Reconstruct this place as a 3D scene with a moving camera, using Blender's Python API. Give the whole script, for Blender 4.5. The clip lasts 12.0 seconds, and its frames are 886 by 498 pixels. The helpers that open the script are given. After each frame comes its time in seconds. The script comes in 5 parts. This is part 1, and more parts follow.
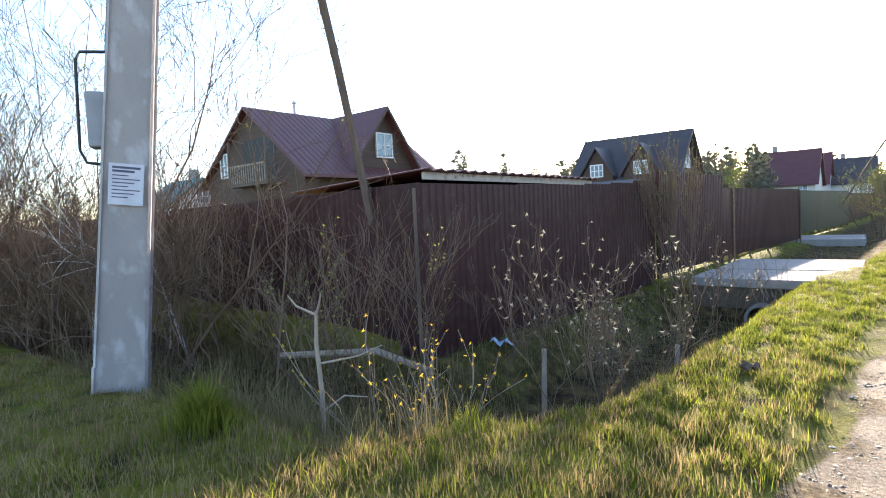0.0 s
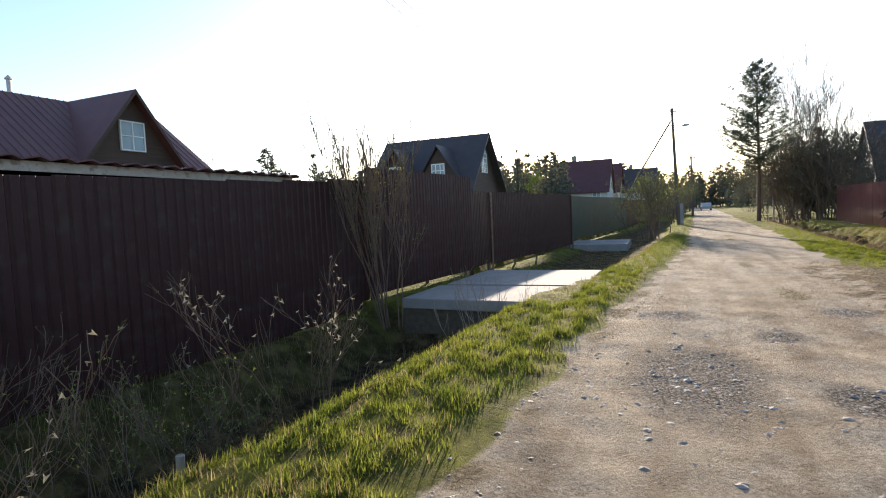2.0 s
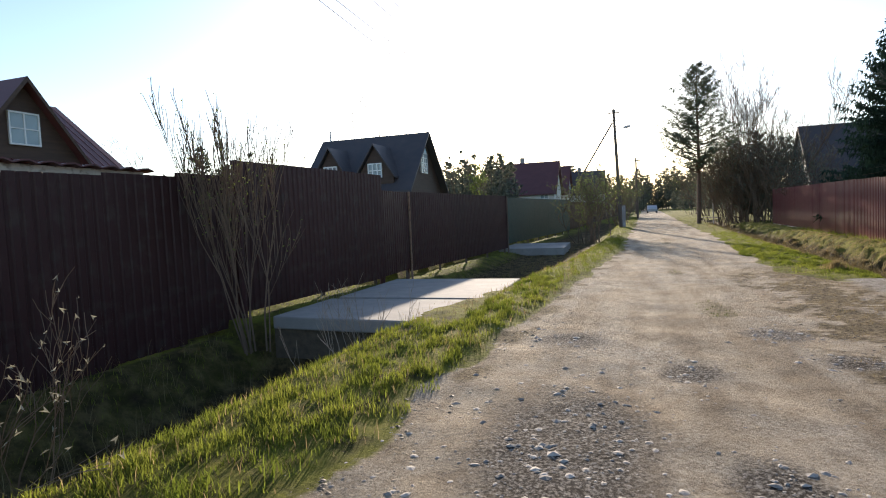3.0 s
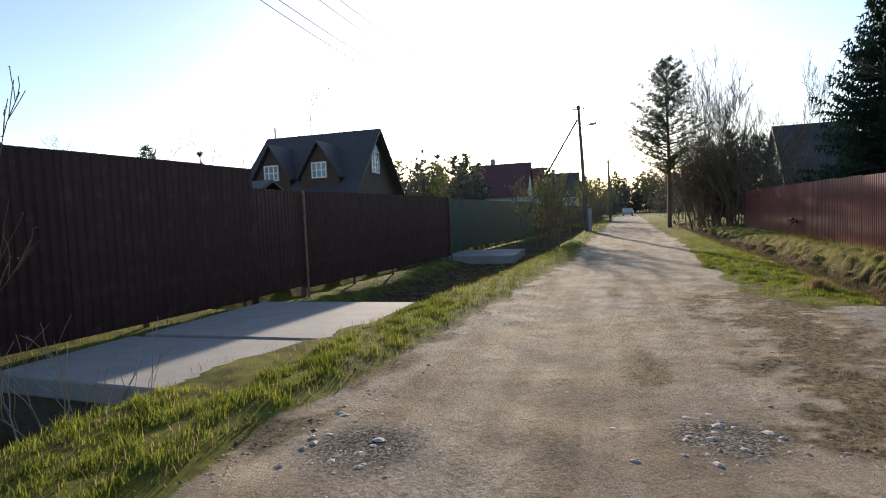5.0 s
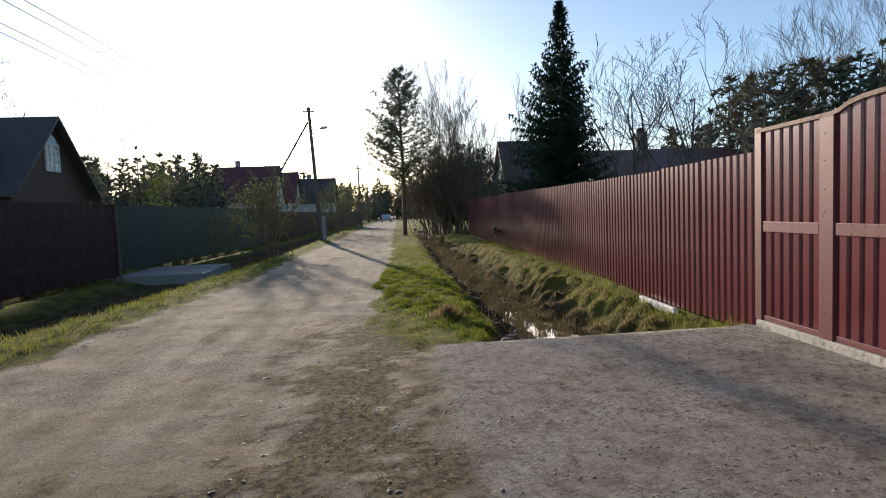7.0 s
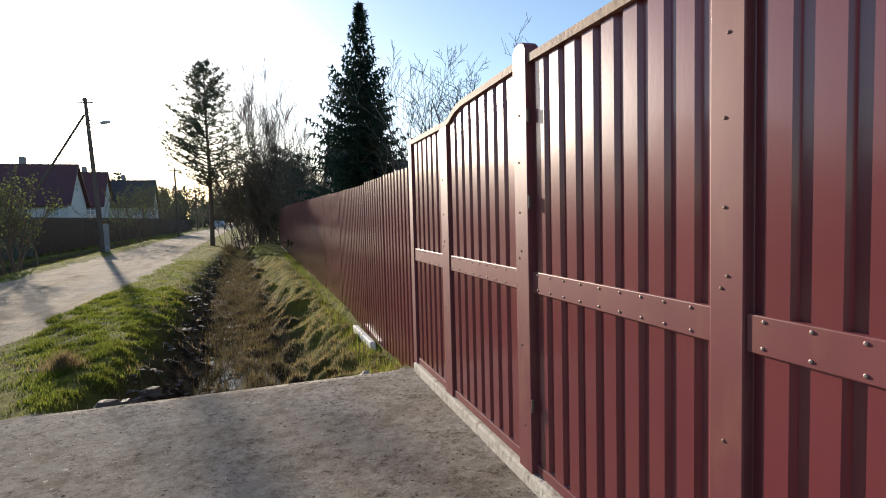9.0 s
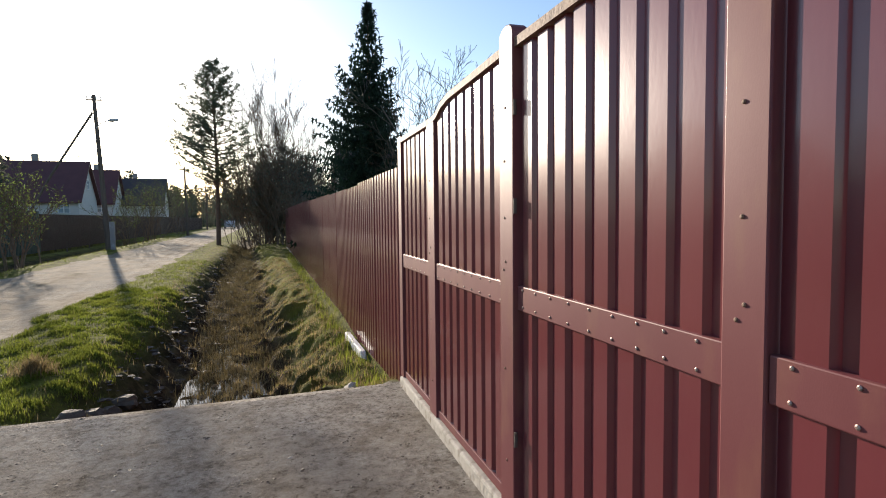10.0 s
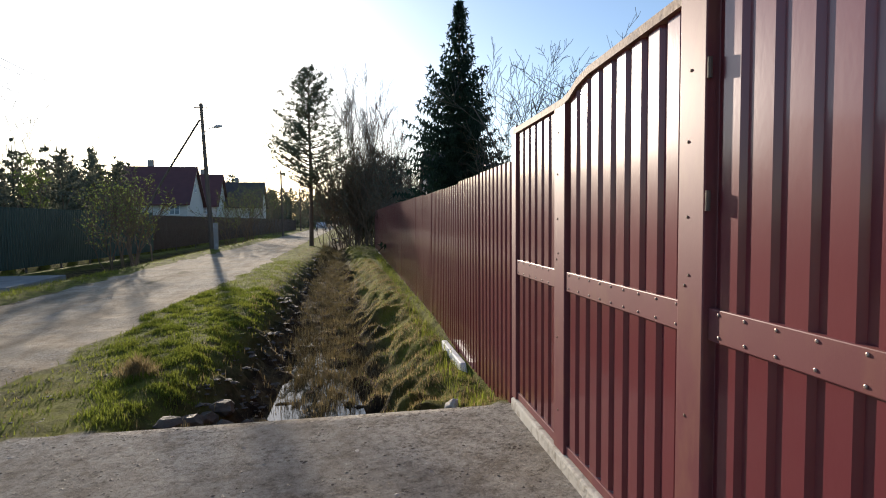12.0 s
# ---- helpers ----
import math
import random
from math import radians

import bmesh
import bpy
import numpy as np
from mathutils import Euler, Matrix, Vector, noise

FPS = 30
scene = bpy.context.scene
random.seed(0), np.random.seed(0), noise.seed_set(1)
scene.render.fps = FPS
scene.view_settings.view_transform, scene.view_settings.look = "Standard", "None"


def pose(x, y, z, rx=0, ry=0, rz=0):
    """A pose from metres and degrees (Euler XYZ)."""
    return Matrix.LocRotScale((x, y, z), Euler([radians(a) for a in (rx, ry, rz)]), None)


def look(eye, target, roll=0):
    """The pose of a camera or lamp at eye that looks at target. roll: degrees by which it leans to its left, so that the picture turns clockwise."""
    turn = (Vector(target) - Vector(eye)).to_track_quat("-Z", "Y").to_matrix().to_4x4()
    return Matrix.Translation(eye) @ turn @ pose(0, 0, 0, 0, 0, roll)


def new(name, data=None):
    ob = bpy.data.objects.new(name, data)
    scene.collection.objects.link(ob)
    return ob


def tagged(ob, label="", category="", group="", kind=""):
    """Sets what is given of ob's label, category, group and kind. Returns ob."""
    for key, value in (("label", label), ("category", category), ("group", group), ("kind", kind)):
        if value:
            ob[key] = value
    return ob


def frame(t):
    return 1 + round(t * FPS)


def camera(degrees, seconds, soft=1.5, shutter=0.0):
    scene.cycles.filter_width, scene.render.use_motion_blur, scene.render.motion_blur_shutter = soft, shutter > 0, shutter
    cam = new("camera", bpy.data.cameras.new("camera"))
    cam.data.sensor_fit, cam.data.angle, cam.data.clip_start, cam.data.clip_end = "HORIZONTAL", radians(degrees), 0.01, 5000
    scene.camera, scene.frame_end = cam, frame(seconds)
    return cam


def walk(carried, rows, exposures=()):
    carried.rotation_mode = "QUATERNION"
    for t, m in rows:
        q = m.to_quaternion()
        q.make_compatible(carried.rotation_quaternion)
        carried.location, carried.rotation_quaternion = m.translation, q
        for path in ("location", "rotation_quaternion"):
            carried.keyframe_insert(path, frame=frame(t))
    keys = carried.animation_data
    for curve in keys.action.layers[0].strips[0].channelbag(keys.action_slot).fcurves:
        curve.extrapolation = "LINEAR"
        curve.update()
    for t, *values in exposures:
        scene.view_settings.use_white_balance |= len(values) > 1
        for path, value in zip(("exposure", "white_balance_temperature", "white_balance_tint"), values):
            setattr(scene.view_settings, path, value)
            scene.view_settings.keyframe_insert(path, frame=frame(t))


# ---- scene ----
cam = camera(76.7, 12.0, 1.05)
PATH = [
    (0, (0.204, -1.501, 1.588), (-1.063, 0.043, 1.475), -2.7),
    (0.5, (0.439, -0.426, 1.618), (-0.617, 1.268, 1.495), -2.7),
    (1, (0.694, 0.564, 1.602), (-0.23, 2.334, 1.479), -2.7),
    (1.5, (0.993, 1.597, 1.566), (0.143, 3.403, 1.441), -2.7),
    (2, (1.282, 2.575, 1.491), (0.492, 4.408, 1.367), -2.6),
    (2.5, (1.565, 3.553, 1.453), (0.877, 5.426, 1.326), -2.5),
    (4.5, (2.291, 6.633, 1.406), (1.678, 8.533, 1.286), -2.5),
    (5, (2.589, 7.541, 1.384), (2.005, 9.45, 1.268), -2.5),
    (5.5, (3.0, 8.375, 1.386), (2.548, 10.32, 1.268), -2.6),
    (6, (3.495, 9.015, 1.386), (3.183, 10.987, 1.269), -2.4),
    (6.5, (4.127, 9.45, 1.424), (4.116, 11.446, 1.297), -2.2),
    (7, (4.785, 9.815, 1.461), (4.989, 11.8, 1.329), -2.3),
    (7.5, (5.527, 10.146, 1.472), (5.941, 12.098, 1.334), -2.3),
    (9.5, (7.588, 10.679, 1.54), (8.297, 12.545, 1.42), -1.4),
    (10, (7.644, 10.852, 1.535), (8.31, 12.734, 1.423), -0.6),
    (10.5, (7.839, 11.033, 1.53), (8.384, 12.954, 1.416), -0.9),
    (11, (7.926, 11.133, 1.534), (8.382, 13.077, 1.427), -0.9),
    (11.5, (7.908, 11.203, 1.532), (8.343, 13.153, 1.431), -0.8),
    (12, (7.565, 11.464, 1.523), (7.945, 13.426, 1.422), -0.4),
]
EXPOSURES = [(0, 2.3, 7050, 17), (0.6, 1.95, 7050, 16), (1.5, 1.4, 7050, 15), (2.5, 1.1, 7000, 14), (4.5, 0.8, 6950, 14), (6.5, 0.5, 6800, 13), (7.5, 0.4, 6650, 13), (9.5, 0.72, 6750, 12), (12, 0.55, 6650, 12)]
walk(cam, [(t, look(eye, target, roll)) for t, eye, target, roll in PATH], EXPOSURES)

# ---- light ----
SUN_AZ, SUN_EL = -12.7, 12.5          # degrees from +y towards +x, and above the horizon
scene.world = bpy.data.worlds.new("world")
scene.world.use_nodes = True
wn = scene.world.node_tree
sky = wn.nodes.new("ShaderNodeTexSky")
sky.sky_type, sky.sun_disc = "NISHITA", False
sky.sun_elevation, sky.sun_rotation = radians(SUN_EL), radians(SUN_AZ)
sky.air_density, sky.dust_density, sky.ozone_density = 0.9, 0.55, 2.4
wn.nodes["Background"].inputs[1].default_value = 0.15
wn.links.new(sky.outputs[0], wn.nodes["Background"].inputs[0])
sun = new("sun", bpy.data.lights.new("sun", "SUN"))
sun.data.energy, sun.data.angle, sun.data.color = 5.0, radians(0.8), (1.0, 0.89, 0.74)
ce = math.cos(radians(SUN_EL))
sun.matrix_world = look((0, 0, 30), (-math.sin(radians(SUN_AZ)) * ce, -math.cos(radians(SUN_AZ)) * ce, 30 - math.sin(radians(SUN_EL))))


# ---- materials ----
def mat(name, c1, c2, rough=0.8, metal=0.0, scale=6.0, fine=60.0, bump=0.3, c3=None, island=0.0, stretch=(1, 1, 1), leaf=0.0, spec=0.5, obj=0.0, coord="Object"):
    """Two-scale mottled surface: c1 to c2 by coarse noise, c3 as sparse stains, fine grain as bump."""
    m = bpy.data.materials.new(name)
    m.use_nodes = True
    nt, N, L = m.node_tree, m.node_tree.nodes, m.node_tree.links
    b = N["Principled BSDF"]
    b.inputs["Roughness"].default_value, b.inputs["Metallic"].default_value = rough, metal
    b.inputs["Specular IOR Level"].default_value = spec
    tc, mp = N.new("ShaderNodeTexCoord"), N.new("ShaderNodeMapping")
    mp.inputs["Scale"].default_value = stretch
    L.new(tc.outputs[coord], mp.inputs[0])
    n1, n2 = N.new("ShaderNodeTexNoise"), N.new("ShaderNodeTexNoise")
    n1.inputs["Scale"].default_value, n1.inputs["Detail"].default_value = scale, 5
    n2.inputs["Scale"].default_value, n2.inputs["Detail"].default_value = fine, 4
    L.new(mp.outputs[0], n1.inputs["Vector"]), L.new(mp.outputs[0], n2.inputs["Vector"])
    mx = N.new("ShaderNodeMix")
    mx.data_type = "RGBA"
    add = N.new("ShaderNodeMath")
    add.operation = "MULTIPLY_ADD"
    L.new(n2.outputs[0], add.inputs[0])
    add.inputs[1].default_value = 0.5
    off = N.new("ShaderNodeMath")
    off.operation = "MULTIPLY_ADD"
    L.new(n1.outputs[0], off.inputs[0])
    off.inputs[1].default_value, off.inputs[2].default_value = 2.0, -0.75
    L.new(off.outputs[0], add.inputs[2])
    L.new(add.outputs[0], mx.inputs[0])
    mx.inputs[6].default_value, mx.inputs[7].default_value = (*c1, 1), (*c2, 1)
    col = mx.outputs[2]
    if c3:
        n3, r3, m3 = N.new("ShaderNodeTexNoise"), N.new("ShaderNodeValToRGB"), N.new("ShaderNodeMix")
        n3.inputs["Scale"].default_value, n3.inputs["Detail"].default_value = scale * 2.3, 6
        L.new(mp.outputs[0], n3.inputs["Vector"])
        r3.color_ramp.elements[0].position, r3.color_ramp.elements[1].position = 0.52, 0.68
        L.new(n3.outputs[0], r3.inputs[0])
        m3.data_type = "RGBA"
        L.new(r3.outputs[0], m3.inputs[0]), L.new(col, m3.inputs[6])
        m3.inputs[7].default_value = (*c3, 1)
        col = m3.outputs[2]
    if island or obj:
        g, hs, mr = N.new("ShaderNodeNewGeometry"), N.new("ShaderNodeHueSaturation"), N.new("ShaderNodeMapRange")
        oi = N.new("ShaderNodeObjectInfo")
        amount = island or obj
        mr.inputs["To Min"].default_value, mr.inputs["To Max"].default_value = 1 - amount, 1 + amount
        L.new(g.outputs["Random Per Island"] if island else oi.outputs["Random"], mr.inputs[0])
        L.new(mr.outputs[0], hs.inputs["Value"]), L.new(col, hs.inputs["Color"])
        col = hs.outputs[0]
    L.new(col, b.inputs["Base Color"])
    if bump:
        bp = N.new("ShaderNodeBump")
        bp.inputs["Strength"].default_value, bp.inputs["Distance"].default_value = bump, 0.02
        L.new(n2.outputs[0], bp.inputs["Height"]), L.new(bp.outputs[0], b.inputs["Normal"])
    if leaf:
        tr, ms = N.new("ShaderNodeBsdfTranslucent"), N.new("ShaderNodeMixShader")
        L.new(col, tr.inputs[0]), L.new(b.outputs[0], ms.inputs[1]), L.new(tr.outputs[0], ms.inputs[2])
        ms.inputs[0].default_value = leaf
        L.new(ms.outputs[0], N["Material Output"].inputs[0])
    return m


M_BROWN = mat("brown_sheet", (0.036, 0.0115, 0.011), (0.046, 0.016, 0.0155), 0.5, 0, 2, 40, 0.05, (0.052, 0.03, 0.025), obj=0.12, spec=0.3)
M_GREEN = mat("green_sheet", (0.01, 0.036, 0.03), (0.016, 0.05, 0.042), 0.45, 0, 2, 40, 0.05, obj=0.1)
M_RED = mat("red_sheet", (0.165, 0.032, 0.038), (0.19, 0.04, 0.045), 0.28, 0, 0.9, 60, 0.015, stretch=(1, 1, 0.4), obj=0.06)
M_RED.node_tree.nodes["Principled BSDF"].inputs["Coat Weight"].default_value = 0.5
M_RED.node_tree.nodes["Principled BSDF"].inputs["Coat Roughness"].default_value = 0.09
M_REDFRAME = mat("red_painted_steel", (0.17, 0.046, 0.05), (0.205, 0.062, 0.064), 0.5, 0, 2.5, 180, 0.02, (0.21, 0.075, 0.062), stretch=(1.5, 1.5, 0.6), spec=0.3)
M_RUST = mat("rusty_edge", (0.2, 0.11, 0.07), (0.3, 0.19, 0.12), 0.7, 0, 8, 60, 0.2, (0.12, 0.06, 0.04))
M_STEEL = mat("screw_steel", (0.35, 0.25, 0.22), (0.45, 0.35, 0.3), 0.35, 0.6, 20, 80, 0)
M_CONC = mat("concrete", (0.23, 0.222, 0.21), (0.31, 0.297, 0.278), 0.9, 0, 2.5, 45, 0.25, (0.24, 0.235, 0.23))
M_POLE = mat("pole_concrete", (0.26, 0.24, 0.235), (0.34, 0.32, 0.31), 0.9, 0, 3, 50, 0.3, (0.42, 0.41, 0.42), stretch=(1, 1, 0.5))
M_SILL = mat("whitewashed_concrete", (0.42, 0.38, 0.32), (0.56, 0.52, 0.45), 0.9, 0, 5, 40, 0.4, (0.26, 0.22, 0.17))
M_WOOD = mat("weathered_wood", (0.09, 0.065, 0.05), (0.15, 0.115, 0.09), 0.85, 0, 3, 60, 0.3, stretch=(4, 4, 0.4))
M_DARKWOOD = mat("dark_stained_boards", (0.05, 0.027, 0.018), (0.085, 0.046, 0.03), 0.7, 0, 2, 50, 0.2, stretch=(0.5, 0.5, 6))
M_ROOF = mat("red_brown_roof", (0.095, 0.03, 0.03), (0.125, 0.042, 0.04), 0.5, 0, 1.5, 20, 0.15)
M_ROOF2 = mat("dark_roof_tiles", (0.045, 0.04, 0.045), (0.07, 0.055, 0.055), 0.6, 0, 2, 20, 0.2)
M_TEAL = mat("teal_roof", (0.03, 0.17, 0.16), (0.04, 0.22, 0.2), 0.5, 0, 2, 20, 0.1)
M_WHITE = mat("white_paint", (0.7, 0.7, 0.69), (0.8, 0.8, 0.79), 0.6, 0, 3, 40, 0.1)
M_SIDING = mat("pale_siding", (0.55, 0.53, 0.5), (0.66, 0.64, 0.6), 0.8, 0, 2, 30, 0.1, stretch=(1, 1, 8))
M_GREY = mat("grey_enamel", (0.4, 0.41, 0.42), (0.5, 0.5, 0.5), 0.5, 0, 5, 50, 0.05)
M_BOX = mat("dull_grey_enamel", (0.22, 0.225, 0.24), (0.29, 0.295, 0.31), 0.55, 0, 5, 50, 0.05)
M_BLACK = mat("black_rubber", (0.012, 0.012, 0.013), (0.02, 0.02, 0.02), 0.6, 0, 10, 50, 0)
M_PAPER = mat("paper", (0.42, 0.44, 0.5), (0.58, 0.6, 0.66), 0.8, 0, 6, 60, 0.1)
M_INK = mat("print_ink", (0.05, 0.06, 0.1), (0.1, 0.11, 0.16), 0.8, 0, 10, 60, 0)
M_BARK = mat("grey_bark", (0.085, 0.068, 0.055), (0.15, 0.125, 0.1), 0.9, 0, 4, 40, 0.4)
M_TWIG = mat("bare_twigs", (0.11, 0.07, 0.046), (0.2, 0.135, 0.088), 0.85, 0, 3, 30, 0.1, island=0.25)
M_PALETWIG = mat("pale_dead_twigs", (0.24, 0.19, 0.145), (0.36, 0.3, 0.23), 0.85, 0, 6, 60, 0.1, island=0.2)
M_BIRCH = mat("birch_bark", (0.4, 0.38, 0.35), (0.55, 0.53, 0.5), 0.8, 0, 2, 20, 0.2, (0.06, 0.05, 0.045), stretch=(1, 1, 3))
M_PINEBARK = mat("pine_bark", (0.1, 0.06, 0.04), (0.18, 0.105, 0.07), 0.9, 0, 5, 40, 0.4)
M_SPRUCE = mat("spruce_needles", (0.012, 0.028, 0.016), (0.025, 0.05, 0.026), 0.7, 0, 1, 10, 0, island=0.4, leaf=0.15)
M_PINE = mat("pine_needles", (0.08, 0.1, 0.055), (0.12, 0.14, 0.085), 0.5, 0, 1, 10, 0, island=0.4, leaf=0.4)
# needles paled and greyed: the haze of distance is put into this colour
M_HAZY = mat("hazy_foliage", (0.11, 0.118, 0.085), (0.165, 0.17, 0.125), 0.8, 0, 0.2, 3, 0, island=0.3, leaf=0.34, spec=0.1)
M_BUD = mat("spring_buds", (0.14, 0.2, 0.04), (0.24, 0.28, 0.07), 0.7, 0, 2, 20, 0, island=0.3, leaf=0.4)
M_CATKIN = mat("willow_catkins", (0.2, 0.19, 0.14), (0.33, 0.31, 0.23), 0.8, 0, 8, 60, 0, island=0.2, leaf=0.3)
M_YELLOW = mat("yellow_blossom", (0.5, 0.33, 0.03), (0.6, 0.42, 0.06), 0.7, 0, 8, 60, 0, island=0.2, leaf=0.4)
M_GRASS = mat("grass_blades", (0.115, 0.155, 0.022), (0.235, 0.25, 0.045), 0.8, 0, 1.2, 9, 0, island=0.35, leaf=0.55, spec=0.08)
M_REED = mat("dead_reeds", (0.15, 0.115, 0.05), (0.24, 0.19, 0.085), 0.8, 0, 1.2, 9, 0, island=0.35, leaf=0.2)
M_DRY = mat("dry_grass", (0.21, 0.155, 0.075), (0.36, 0.28, 0.14), 0.85, 0, 1.2, 9, 0, island=0.3, leaf=0.5, spec=0.08)
M_STONE = mat("road_stones", (0.25, 0.22, 0.187), (0.4, 0.355, 0.305), 0.85, 0, 20, 80, 0.2, island=0.4)
M_CLOD = mat("mud_clods", (0.065, 0.048, 0.033), (0.135, 0.1, 0.066), 0.75, 0, 10, 60, 0.4)
M_CURTAIN = mat("pale_curtain", (0.5, 0.62, 0.68), (0.62, 0.72, 0.76), 0.8, 0, 2, 20, 0, stretch=(1, 6, 0.3))
M_BLUECLOTH = mat("blue_plastic", (0.2, 0.33, 0.5), (0.3, 0.42, 0.58), 0.5, 0, 6, 30, 0.3)

M_GLASS = bpy.data.materials.new("window_glass")
M_GLASS.use_nodes = True
gb = M_GLASS.node_tree.nodes["Principled BSDF"]
gb.inputs["Base Color"].default_value, gb.inputs["Roughness"].default_value = (0.55, 0.65, 0.7, 1), 0.05
gb.inputs["Transmission Weight"].default_value, gb.inputs["IOR"].default_value = 0.6, 1.45

M_WATER = bpy.data.materials.new("ditch_water")
M_WATER.use_nodes = True
wb = M_WATER.node_tree.nodes["Principled BSDF"]
wb.inputs["Base Color"].default_value, wb.inputs["Roughness"].default_value = (0.012, 0.011, 0.008, 1), 0.03
wnz, wbp = M_WATER.node_tree.nodes.new("ShaderNodeTexNoise"), M_WATER.node_tree.nodes.new("ShaderNodeBump")
wnz.inputs["Scale"].default_value, wbp.inputs["Strength"].default_value, wbp.inputs["Distance"].default_value = 9, 0.1, 0.01
M_WATER.node_tree.links.new(wnz.outputs[0], wbp.inputs["Height"])
M_WATER.node_tree.links.new(wbp.outputs[0], wb.inputs["Normal"])


# ---- builders ----
class Geo:
    """Vertices and faces gathered for one mesh."""

    def __init__(self):
        self.v, self.f = [], []

    def box(self, x0, x1, y0, y1, z0, z1):
        n = len(self.v)
        self.v += [(x, y, z) for z in (z0, z1) for y in (y0, y1) for x in (x0, x1)]
        self.f += [tuple(n + i for i in q) for q in ((0, 2, 3, 1), (4, 5, 7, 6), (0, 1, 5, 4), (2, 6, 7, 3), (0, 4, 6, 2), (1, 3, 7, 5))]
        return self

    def prism(self, poly, axis, a, b):
        """A polygon in the two other axes, drawn out along axis from a to b."""
        n, k = len(self.v), len(poly)
        for c in (a, b):
            for p, q in poly:
                self.v.append({"x": (c, p, q), "y": (p, c, q), "z": (p, q, c)}[axis])
        self.f += [tuple(n + i for i in range(k))[::-1], tuple(n + k + i for i in range(k))]
        self.f += [(n + i, n + (i + 1) % k, n + k + (i + 1) % k, n + k + i) for i in range(k)]
        return self

    def tube(self, pts, radii, sides=6, cap=True):
        n = len(self.v)
        pts = [Vector(p) for p in pts]
        for i, p in enumerate(pts):
            d = (pts[min(i + 1, len(pts) - 1)] - pts[max(i - 1, 0)])
            d = d.normalized() if d.length > 1e-9 else Vector((0, 0, 1))
            u = d.cross(Vector((0.31, 0.95, 0.05)) if abs(d.y) < 0.9 else Vector((1, 0, 0))).normalized()
            w = d.cross(u)
            for k in range(sides):
                a = math.tau * k / sides
                self.v.append(tuple(p + (u * math.cos(a) + w * math.sin(a)) * radii[i]))
        for i in range(len(pts) - 1):
            for k in range(sides):
                j = (k + 1) % sides
                self.f.append((n + i * sides + k, n + i * sides + j, n + (i + 1) * sides + j, n + (i + 1) * sides + k))
        if cap:
            e = n + (len(pts) - 1) * sides
            self.f += [tuple(n + k for k in range(sides))[::-1], tuple(e + k for k in range(sides))]
        return self

    def tri(self, a, b, c):
        n = len(self.v)
        self.v += [tuple(a), tuple(b), tuple(c)]
        self.f.append((n, n + 1, n + 2))
        return self

    def quad(self, a, b, c, d):
        n = len(self.v)
        self.v += [tuple(a), tuple(b), tuple(c), tuple(d)]
        self.f.append((n, n + 1, n + 2, n + 3))
        return self

    def mesh(self, name, material, smooth=False):
        me = bpy.data.meshes.new(name)
        me.from_pydata(self.v, [], self.f)
        me.materials.append(material)
        if smooth:
            me.shade_smooth()
        me.update()
        return me


def part(name, geo, material, parent=None, label="", smooth=False, m=None):
    ob = new(name, geo.mesh(name, material, smooth) if isinstance(geo, Geo) else geo)
    if parent:
        ob.parent = parent
    if m is not None:
        ob.matrix_basis = m
    return tagged(ob, label)


def soften(ob, width=0.006):
    b = ob.modifiers.new("bevel", "BEVEL")
    b.width, b.segments, b.limit_method = width, 2, "ANGLE"
    return ob


def thing(name, label, category, m=None, group="", kind=""):
    ob = new(name)
    if m is not None:
        ob.matrix_basis = m
    return tagged(ob, label, category, group, kind)


def lerp(x, xs, ys):
    return float(np.interp(x, xs, ys))


def sstep(a, b, x):
    t = np.clip((x - a) / (b - a), 0, 1)
    return t * t * (3 - 2 * t)


# ---- the lie of the land ----
def fence_x(y):
    return -4.65 + 0.045 * (y - 4)


ROAD_Y = [-60, -30, -2, 3, 7, 14.5, 17, 24, 34, 49, 70, 140, 300]
ROAD_L = [-1.6, -0.9, -0.3, -0.15, 0.1, 0.7, 0.95, 1.4, 1.6, 2.0, 2.3, 3.6, 5]
ROAD_R = [5.6, 5.6, 5.6, 5.6, 5.6, 5.6, 4.5, 4.7, 5.1, 5.3, 5.9, 7.6, 10]
LIP_Y = [-60, 1, 3, 6, 12, 15, 17, 20, 30, 45, 70, 140]
LIP_L = [-2.4, -2.4, -1.65, -1.45, -1.25, -0.5, -0.45, 0.0, 0.55, 0.6, 0.7, 1.5]
rng = np.random.default_rng(5)


def smooth_noise(x, y, s, k):
    """A sum of waves of about s metres."""
    out = np.zeros(np.broadcast(x, y).shape)
    g = np.random.default_rng(k)
    for i in range(9):
        a, f, p = g.uniform(0, math.tau), g.uniform(0.6, 1.7) / s * math.tau, g.uniform(0, math.tau)
        out = out + np.sin((x * math.cos(a) + y * math.sin(a)) * f + p)
    return out / 5


